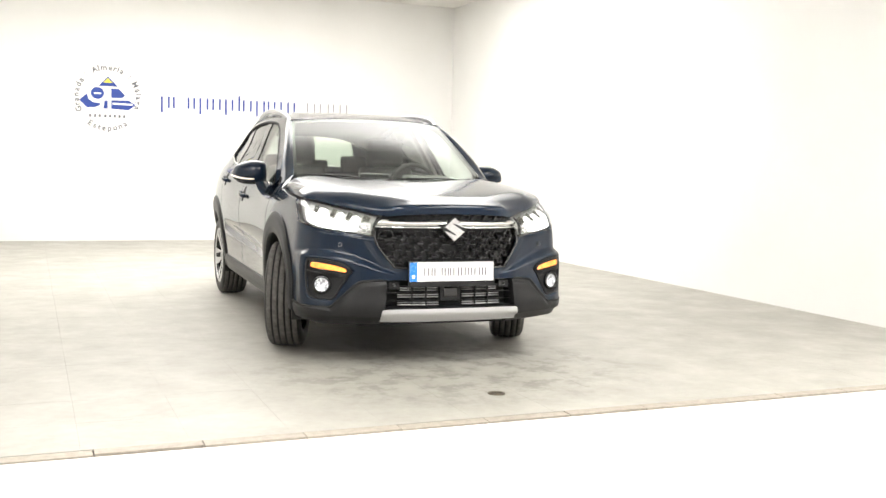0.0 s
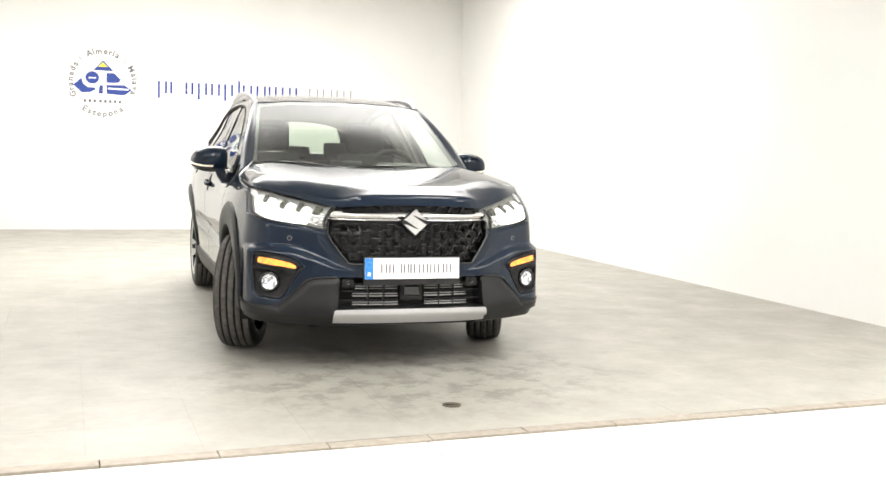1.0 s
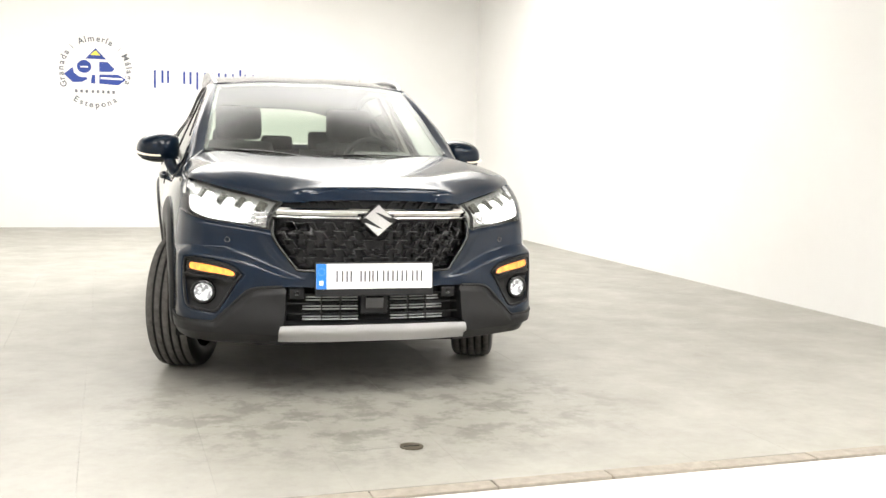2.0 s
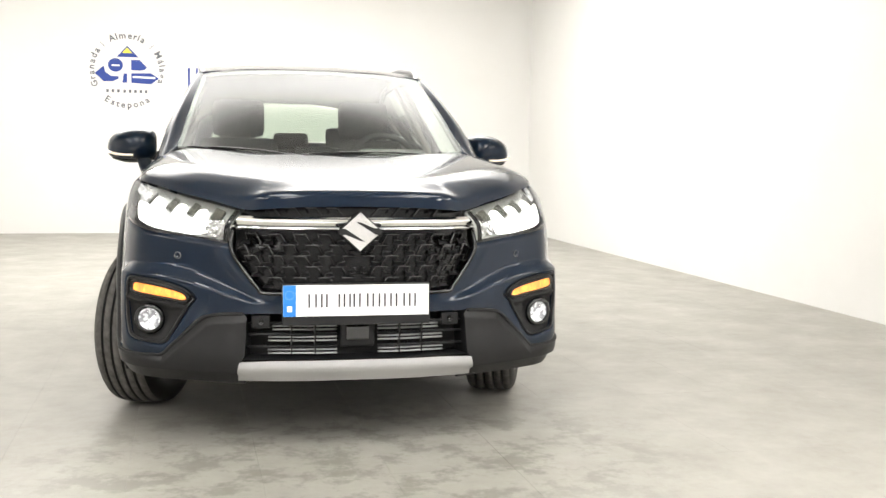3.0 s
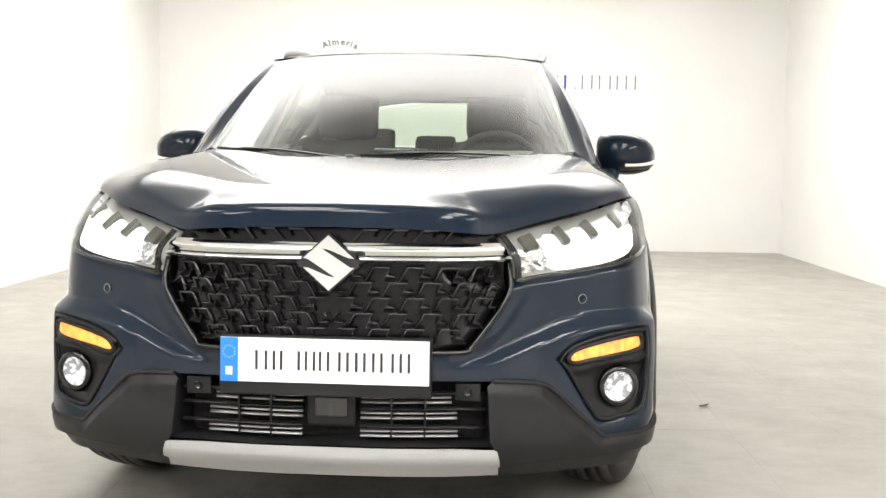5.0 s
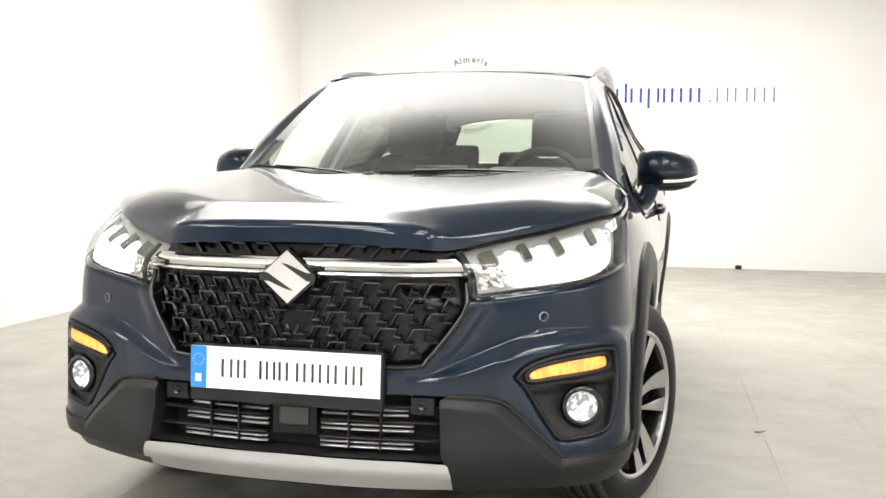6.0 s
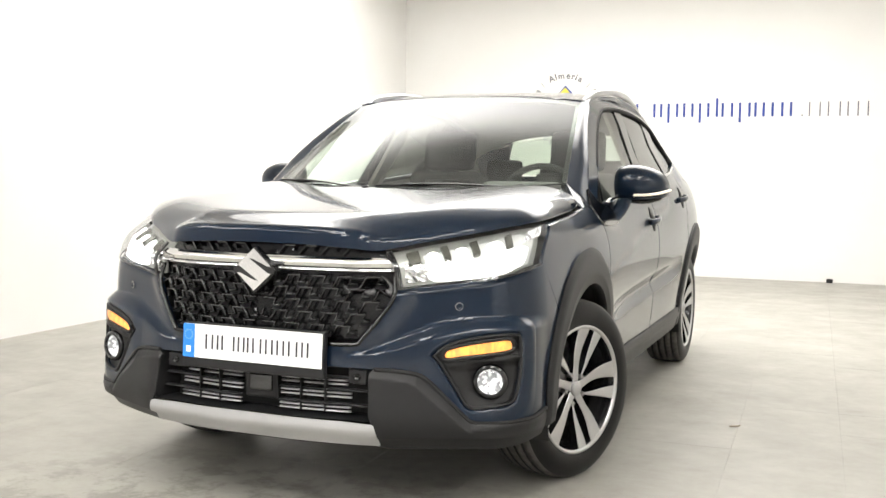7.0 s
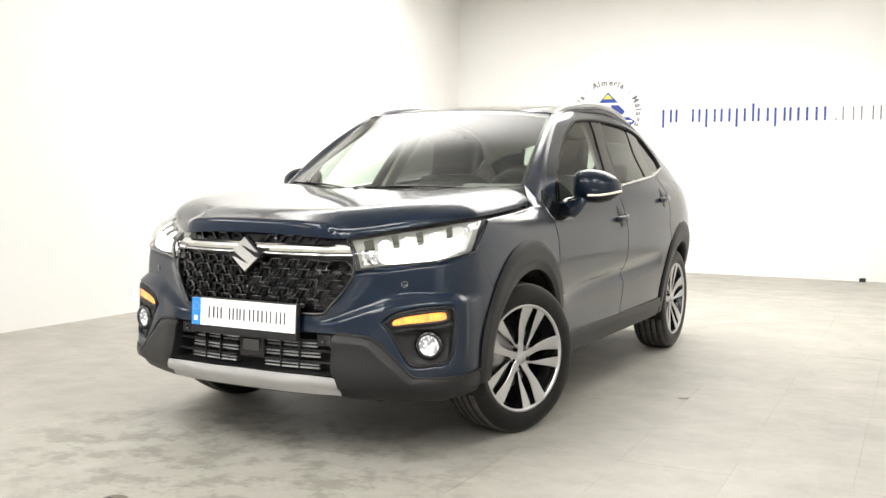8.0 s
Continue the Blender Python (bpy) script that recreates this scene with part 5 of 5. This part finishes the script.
# -- wheels --
def tyre_profile():
    p = [(0.231, -0.098), (0.243, -0.106), (0.268, -0.111), (0.294, -0.1075), (0.312, -0.101), (0.323, -0.092)]
    edge = []
    for c in (-0.058, -0.02, 0.02, 0.058):
        edge += [(c - 0.0055, 0), (c - 0.004, 1), (c + 0.004, 1), (c + 0.0055, 0)]
    tread = [(-0.085, 0)] + edge + [(0.085, 0)]
    for x, deep in tread:
        crown = TYRE - 0.005 * (x / 0.085) ** 2 - 0.002 * (abs(x) / 0.085) ** 6
        p.append((crown - (0.008 if deep else 0), x))
    return p + [(0.323, 0.092), (0.312, 0.101), (0.294, 0.1075), (0.268, 0.111), (0.243, 0.106), (0.231, 0.098)]


TYRE_ME = lathe_mesh("tyre", tyre_profile(), RUBBER, 120)
TYRE_ME.materials.append(TREAD)
RIBS = len(tyre_profile()) - 1
TYRE_ME.polygons.foreach_set("material_index", [1 if i % RIBS in (5, 6, 10, 14, 18, 22, 23) else 0 for i in range(len(TYRE_ME.polygons))])
BARREL_ME = lathe_mesh("wheel", [(0.2349, 0.096), (0.2391, 0.1), (0.2370, 0.104), (0.2296, 0.103), (0.2243, 0.094), (0.2179, 0.07), (0.2095, 0.03), (0.2074, -0.06), (0.2169, -0.09), (0.2349, -0.1)], RIMBLACK, 64)
LIP_ME = lathe_mesh("rim_lip", [(0.2396, 0.101), (0.2365, 0.1055), (0.2291, 0.1045), (0.2243, 0.097)], ALLOY, 64)
DISC_ME = lathe_mesh("brake_disc", [(0.15, -0.02), (0.15, -0.005), (0.08, -0.005), (0.075, 0.012), (0.0005, 0.012)], STEEL, 48)
HUB_ME = lathe_mesh("centre_cap", [(0.029, 0.07), (0.029, 0.082), (0.024, 0.088), (0.0005, 0.089)], SILVER, 24)
BOLT_ME = lathe_mesh("wheel_bolt", [(0.0095, 0.0), (0.0095, 0.02), (0.006, 0.024), (0.0005, 0.024)], STEEL, 8)
BACK_ME = lathe_mesh("dust_shield", [(0.19, -0.05), (0.0005, -0.05)], DARK, 32)


def blade_mesh(stations):
    """One spoke through stations (radius, bearing in degrees, half width, height), with a machined face and dark flanks."""
    v, f = [], []
    for r, bearing, w, x in spline(stations, 3):
        q = math.radians(bearing)
        for dy, dx in ((-w, -0.03), (-w, -0.003), (-w + 0.0025, 0), (w - 0.0025, 0), (w, -0.003), (w, -0.03)):
            v.append((x + dx, r * math.sin(q) + dy * math.cos(q), r * math.cos(q) - dy * math.sin(q)))
    n = len(v) // 6
    for i in range(n - 1):
        for k in range(5):
            a = i * 6 + k
            f.append([a, a + 1, a + 7, a + 6])
    f.append([0, 1, 2, 3, 4, 5])
    me = mesh_of("spoke", v, f, ALLOY)
    me.materials.append(RIMBLACK)
    me.polygons.foreach_set("material_index", [0 if i % 5 in (1, 2, 3) else 1 for i in range(len(f))])
    return me


# a broad spoke that runs into the hub, and a slim one beside it that ends in a point
SPOKE_ME = (blade_mesh([(0.015, 0, 0.018, 0.077), (0.05, 0, 0.0165, 0.077), (0.09, -1, 0.0155, 0.079), (0.13, -1, 0.02, 0.083), (0.17, 1, 0.026, 0.088), (0.205, 3, 0.031, 0.094), (0.2305, 4, 0.034, 0.0985)]),
            blade_mesh([(0.062, 42, 0.003, 0.074), (0.085, 37, 0.006, 0.078), (0.12, 32.5, 0.0105, 0.082), (0.16, 29, 0.0165, 0.088), (0.2, 27.5, 0.022, 0.094), (0.2305, 26.8, 0.026, 0.0985)]))


def wheel(x, y, steer, spin):
    g = 1 if x > 0 else -1
    w = link("wheel", BARREL_ME, CAR, "black and machined alloy wheel with black tyre")
    w.matrix_basis = pose(x, y, TYRE, 0, 0, steer) @ pose(0, 0, 0, 0, 0, 0 if g > 0 else 180) @ pose(0, 0, 0, spin, 0, 0)
    for nm, me in (("tyre", TYRE_ME), ("rim_lip", LIP_ME), ("brake_disc", DISC_ME), ("centre_cap", HUB_ME), ("dust_shield", BACK_ME)):
        link(nm, me, w)
    for k in range(5):
        for me in SPOKE_ME:
            sp = link("spoke", me, w)
            sp.matrix_basis = pose(0, 0, 0, 72 * k, 0, 0)
        bo = link("wheel_bolt", BOLT_ME, w)
        bo.matrix_basis = pose(0, 0, 0, 72 * k - 46, 0, 0) @ pose(0.056, 0, 0.056)
    return w


wheel(0.755, 0.0, -20.5, -2)
wheel(-0.77, 0.0, -20.5, 20)
wheel(0.728, WHEELBASE, 0, 14)
wheel(-0.735, WHEELBASE, 0, 40)

# -- cabin --
panel("headliner", [(-0.54, 1.0), (0.54, 1.0), (0.54, 2.95), (-0.54, 2.95)], lambda x, y: arr(x, y, roof_z(x, y) - 0.035), LINER, CAR, "light cloth headliner", cell=0.1, thick=0.0)
for s in (False, True):
    panel("door_trim", yz([(0.35, 0.4), (2.3, 0.4), (2.3, belt(2.3) - 0.02), (0.45, 0.985)]), skinned(-0.075), TRIM, CAR, "grey door trim", mirror=s, cell=0.12, thick=0.0)
    link("pillar_trim", tube_mesh("pillar_trim", [WS(0.995 if not s else 0.005, b) + arr(0, 0.03, -0.014) for b in np.linspace(0.05, 0.98, 8)], TRIM, 0.012, 8), CAR, "light pillar trim")
    panel("middle_pillar_trim", yz([(1.31, 0.9), (1.44, 0.9), (1.6, 1.46), (1.47, 1.46)]), skinned(-0.05), LINER, CAR, "light pillar trim", mirror=s, cell=0.1, thick=0.02)
    panel("rear_pillar_trim", yz([(2.62, 1.0), (3.05, 1.0), (3.0, 1.12), (2.8, 1.22), (2.64, 1.27)]), skinned(-0.05), TRIM, CAR, "light pillar trim", mirror=s, cell=0.1, thick=0.02)
dash = patch([(-0.68, 0.36, 1.06), (0, 0.14, 1.05), (0.68, 0.36, 1.06)], [(-0.69, 0.62, 1.055), (0, 0.5, 1.06), (0.69, 0.62, 1.055)], [(-0.69, 0.78, 0.99), (0, 0.74, 1.0), (0.69, 0.78, 0.99)], [(-0.69, 0.8, 0.7), (0, 0.76, 0.7), (0.69, 0.8, 0.7)])
panel("dashboard", SQUARE, dash, TRIM, CAR, "dark grey dashboard", cell=0.1, thick=0.0)
part("screen", boxed(-0.11, 0.11, 0.70, 0.72, 0.99, 1.1, bevel=0.006), GLOSS, CAR, "black display")
hood_b = boxed(0.22, 0.54, 0.58, 0.76, 1.02, 1.095, bevel=0.025)
part("instrument_hood", hood_b, TRIM, CAR, "dark instrument hood", smooth=True)
wheel_pts = [Matrix.Rotation(math.radians(-24), 3, "X") @ Vector((0.38 + 0.185 * math.cos(q), 0, 0.185 * math.sin(q))) + Vector((0, 0.9, 1.0)) for q in np.linspace(0, 2 * math.pi, 40, endpoint=False)]
sw = link("steering_wheel", tube_mesh("steering_wheel", [tuple(p) for p in wheel_pts], SEAT, 0.016, 8, closed=True), CAR, "black steering wheel")
part("boss", boxed(0.3, 0.46, 0.87, 0.93, 0.93, 1.04, bevel=0.03), SEAT, sw, smooth=True)
for a, b in (((0.3, 0.9, 1.0), (0.205, 0.89, 1.02)), ((0.46, 0.9, 1.0), (0.555, 0.89, 1.02)), ((0.38, 0.91, 0.95), (0.38, 0.975, 0.83))):
    link("spoke", tube_mesh("spoke", [a, b], SEAT, 0.014, 6), sw)


def seat(x, y, width):
    s = part("seat", boxed(-width / 2, width / 2, -0.27, 0.27, 0.38, 0.58, bevel=0.05), SEAT, CAR, "black cloth seat", smooth=True)
    s.matrix_basis = pose(x, y, 0)
    bm = boxed(-width / 2, width / 2, -0.06, 0.06, 0.0, 0.66, bevel=0.05)
    for v in bm.verts:
        k = max(0, v.co.z - 0.3) / 0.36
        v.co.x *= 1 - 0.1 * k
    bk = part("backrest", bm, SEAT, s, smooth=True)
    bk.matrix_basis = pose(0, 0.24, 0.5, -14, 0, 0)
    hr = part("headrest", boxed(-0.15, 0.15, -0.05, 0.05, -0.03, 0.19, bevel=0.045), SEAT, s, "black headrest", smooth=True)
    hr.matrix_basis = pose(0, 0.40, 1.18, -8, 0, 0)
    for dx in (-0.06, 0.06):
        link("headrest_post", tube_mesh("headrest_post", [(dx, 0.39, 1.1), (dx, 0.405, 1.22)], STEEL, 0.006, 6), s)


seat(0.37, 1.25, 0.5)
seat(-0.37, 1.25, 0.5)
bench = part("rear_bench", boxed(-0.62, 0.62, 1.85, 2.4, 0.4, 0.58, bevel=0.05), SEAT, CAR, "black cloth rear bench", smooth=True)
bb = part("backrest", boxed(-0.62, 0.62, -0.06, 0.06, 0, 0.6, bevel=0.05), SEAT, bench, smooth=True)
bb.matrix_basis = pose(0, 2.4, 0.5, -16, 0, 0)
for x in (-0.36, 0, 0.36):
    h = part("headrest", boxed(-0.12, 0.12, -0.04, 0.04, 0, 0.15 if x else 0.11, bevel=0.035), SEAT, bench, "black headrest", smooth=True)
    h.matrix_basis = pose(x, 2.56, 1.08, -10, 0, 0)
part("cabin_floor", boxed(-0.72, 0.72, 0.3, 3.2, 0.3, 0.36), TRIM, CAR, "dark carpet")
part("luggage_cover", boxed(-0.6, 0.6, 2.66, 3.2, 1.0, 1.02, bevel=0.004), TRIM, CAR, "dark luggage cover")


# ---- signage on the rear wall: flat vinyl ----
def vinyl(name, outline, mat, parent, lift=0.003):
    """A flat vinyl shape; outline in x along the wall and height."""
    bm = prism([(x, z) for x, z in outline], 0, 0.0015)
    ob = part(name, bm, mat, parent)
    ob.matrix_basis = pose(0, -lift, 0, 90, 0, 0)
    return ob


sign = tagged(new("wall_sign"), "row of blue and grey vinyl bars on the white wall", "wall sign")
sign.matrix_basis = ROOM @ pose(0, 0, 1.862)
LETTERS = [(-0.905, 0.12, 0, 1), (-0.742, 0.06, 0, 0), (-0.54, 0.105, 0, 0), (-0.375, 0.125, 0, 1), (-0.195, 0.12, 0, 0), (-0.015, 0.12, 0, 1),
           (0.176, 0.0, 1, 0), (0.24, 0.13, 0, 0), (0.432, 0.13, 0, 1), (0.602, 0.115, 0, 0), (0.788, 0.13, 0, 0), (0.985, 0.06, 0, 0)]
GREYS = [(1.112, 0.0, -1, 0), (1.187, 0.125, 0, 0), (1.385, 0.135, 0, 0), (1.588, 0.22, 0, 0)]
for rows_, mat, thick in ((LETTERS, INKBLUE, 0.026), (GREYS, INKGREY, 0.014)):
    for x, w, asc, desc in rows_:
        top = 0.215 if asc > 0 else (0.022 if asc < 0 else 0.16)
        for x2 in ((x, x + w - thick) if w > 0.08 else (x,)) + ((x + (w - thick) / 2,) if w > 0.2 else ()):
            foot = -0.065 if desc and x2 == x else 0.0
            vinyl("bar", [(x2, foot), (x2 + thick, foot), (x2 + thick, top), (x2, top)], mat, sign)


badge = tagged(new("wall_badge"), "round wall badge of blue shapes, yellow tip and town names", "wall sign")
badge.matrix_basis = ROOM @ pose(-1.613, 0, 1.968)
K = 0.00258


def shape(pts, mat, lift=0.003):
    return vinyl("shape", [((x - 243) * K, (222 - y) * K) for x, y in pts], mat, badge, lift)


shape([(245, 110), (295, 162), (198, 162)], INKBLUE)
shape([(245, 119), (268, 144), (221, 144)], INKYELLOW, 0.006)
shape([(192 + 33 * math.cos(q), 200 + 31 * math.sin(q)) for q in np.linspace(0, 2 * math.pi, 28, endpoint=False)], INKBLUE)
shape([(175, 198), (210, 198), (210, 205), (175, 205)], WHITEFILM, 0.006)
shape([(100, 240), (140, 205), (146, 232), (170, 250), (205, 252), (205, 262), (180, 275), (140, 277)], INKBLUE)
shape([(228, 238), (243, 238), (243, 280), (222, 280)], INKBLUE)
shape([(262, 174), (300, 174), (332, 206), (322, 219), (300, 222), (262, 222)], INKBLUE)
shape([(262, 236), (350, 233), (386, 256), (350, 284), (262, 280)], INKBLUE)
shape([(268, 248), (370, 250), (370, 259), (268, 257)], WHITEFILM, 0.006)
for i in range(8):
    x = 150 + 24 * i + (4 if i > 2 else 0)
    shape([(x, 312), (x + 11, 312), (x + 11, 326), (x, 326)], INKGREY)


def glyph(ch, size):
    """The mesh of one letter, centred on its foot."""
    c = bpy.data.curves.new("letter", "FONT")
    c.body, c.size, c.align_x, c.extrude, c.resolution_u = ch, size, "CENTER", 0.0008, 3
    c.offset = 0.0022
    tmp = bpy.data.objects.new("letter", c)
    scene.collection.objects.link(tmp)
    me = bpy.data.meshes.new_from_object(tmp.evaluated_get(bpy.context.evaluated_depsgraph_get()))
    bpy.data.objects.remove(tmp)
    me.materials.clear()
    me.materials.append(INKGREY)
    return me


WIDE = {"m": 1.5, "l": 0.45, "í": 0.5, "r": 0.7, "M": 1.4, "t": 0.65, "G": 1.25, "A": 1.15}


def ring_text(word, middle, inward=False, radius=0.375, size=0.105):
    widths = [WIDE.get(ch, 1.0) * 0.072 for ch in word]
    total = sum(widths)
    at = -total / 2
    for ch, w in zip(word, widths):
        a = (at + w / 2) / (radius + 0.04)
        at += w
        ob = link("letter", glyph(ch, size), badge)
        if inward:
            q = math.radians(middle) + a
            r = radius + 0.075
            ob.matrix_basis = pose(r * math.cos(q), -0.003, r * math.sin(q)) @ Matrix.Rotation(-(q + math.pi / 2), 4, "Y") @ pose(0, 0, 0, 90, 0, 0)
        else:
            q = math.radians(middle) - a
            ob.matrix_basis = pose(radius * math.cos(q), -0.003, radius * math.sin(q)) @ Matrix.Rotation(-(q - math.pi / 2), 4, "Y") @ pose(0, 0, 0, 90, 0, 0)


ring_text("Almería", 89)
ring_text("Granada", 176)
ring_text("Málaga", 6)
ring_text("Estepona", 270, inward=True)
for q in (45, 133):
    c, s = math.cos(math.radians(q)), math.sin(math.radians(q))
    vinyl("dash", [(0.37 * c - 0.003 * s, 0.37 * s + 0.003 * c), (0.37 * c + 0.003 * s, 0.37 * s - 0.003 * c), (0.44 * c + 0.003 * s, 0.44 * s - 0.003 * c), (0.44 * c - 0.003 * s, 0.44 * s + 0.003 * c)], INKGREY, badge)

# ---- edging strip and hall tiles ----
rng = random.Random(4)
x = W0 + 0.03
edging = tagged(new("edging"), "row of worn beige edging pieces along the floor", "floor edging", kind="structure")
edging.matrix_basis = ROOM @ pose(0, -DEEP, 0)
while x < W1 - 0.05:
    w = min(0.432, W1 - x)
    dz = rng.uniform(-0.0025, 0.002)
    bm = boxed(x + 0.0025, x + w - 0.0025, 0.004 + rng.uniform(-0.003, 0.003), 0.078, -0.03, 0.001 + dz, bevel=0.003)
    part("edging_piece", bm, STRIP, edging)
    x += w
hall_floor = tagged(new("hall_floor"), "large white polished floor tiles", "floor", kind="structure")
hall_floor.matrix_basis = ROOM @ pose(0, -DEEP, 0)
TW = 2.4
for i in range(-3, 3):
    for j in range(4):
        x0, x1 = max(-6.5, -0.69 + i * TW), min(6.5, -0.69 + (i + 1) * TW)
        y0, y1 = max(-7.62, -(j + 1) * TW), -j * TW
        if y1 > y0:
            part("floor_tile", boxed(x0 + 0.0035, x1 - 0.0035, y0 + 0.0035, y1 - (0.0035 if j else 0.0), -0.03, -0.008, bevel=0.001), TILE, hall_floor)

# marks on the bay floor: joints, a drain cap, a rubber bit by the wall
drain = part("drain_cap", prism([(0.045 * math.cos(q), 0.045 * math.sin(q)) for q in np.linspace(0, 2 * math.pi, 24, endpoint=False)], 0, 0.003), material("dull_brass", (0.12, 0.1, 0.07), 0.5, 0.6), None)
drain.matrix_basis = pose(0.006, -1.584, 0.0005)
tagged(drain, "small round dull metal drain cap in the floor", "drain")
part("slot", boxed(-0.03, 0.03, -0.003, 0.003, 0.002, 0.004), DARK, drain)
peg = part("rubber_peg", boxed(-0.035, 0.035, -0.03, 0.03, 0, 0.045, bevel=0.012), DARK, None)
peg.matrix_basis = pose(1.478, 8.29, 0)
leaf = bmesh.new()
rows_ = [[leaf.verts.new((0.028 * a, 0.011 * b * (1 - a * a), 0.004 + 0.004 * a * a + 0.004 * abs(b))) for b in (-1, 0, 1)] for a in (-1, -0.5, 0, 0.5, 1)]
for r0, r1 in zip(rows_, rows_[1:]):
    for k in (0, 1):
        leaf.faces.new((r0[k], r1[k], r1[k + 1], r0[k + 1]))
bmesh.ops.solidify(leaf, geom=leaf.faces[:], thickness=0.002)
leaf = part("dry_leaf", leaf, material("dry_brown_leaf", (0.26, 0.21, 0.14), 0.8), None)
leaf.matrix_basis = pose(1.296, 1.015, 0.0, 0, 0, 35)
tagged(leaf, "small curled dry brown leaf on the floor", "leaf")
tagged(peg, "small black rubber stop on the floor by the wall", "door stop")

# slabs of the bay floor; the far ones in one mesh
SLAB = 0.432
slab_me = bpy.data.meshes.new("floor_slab")
sbm = boxed(0.0003, SLAB - 0.0003, 0.0003, SLAB - 0.0003, -0.02, 0, bevel=0.0004)
sbm.to_mesh(slab_me)
sbm.free()
slab_me.materials.append(FLOOR)
far = bmesh.new()
x_first = -0.28 - SLAB * 7
for i in range(-1, 17):
    for j in range(24):
        x0, y0 = x_first + i * SLAB, -DEEP + 0.08 + j * SLAB
        x1, y1 = min(x0 + SLAB, W1), min(y0 + SLAB, 0)
        xs = max(x0, W0)
        if x1 - xs < 0.02 or y1 - y0 < 0.02:
            continue
        whole = x1 - xs > SLAB - 0.001 and y1 - y0 > SLAB - 0.001
        if whole and j < 16 and i > 0:
            sl = link("floor_slab", slab_me, floor)
            sl.matrix_basis = pose(x0, y0, rng.uniform(-0.0002, 0.0002))
        else:
            box(far, xs + 0.0003, x1 - 0.0003, y0 + 0.0003, y1 - 0.0003, -0.02, 0)
tagged(part("far_slabs", far, FLOOR, floor), kind="stuff")
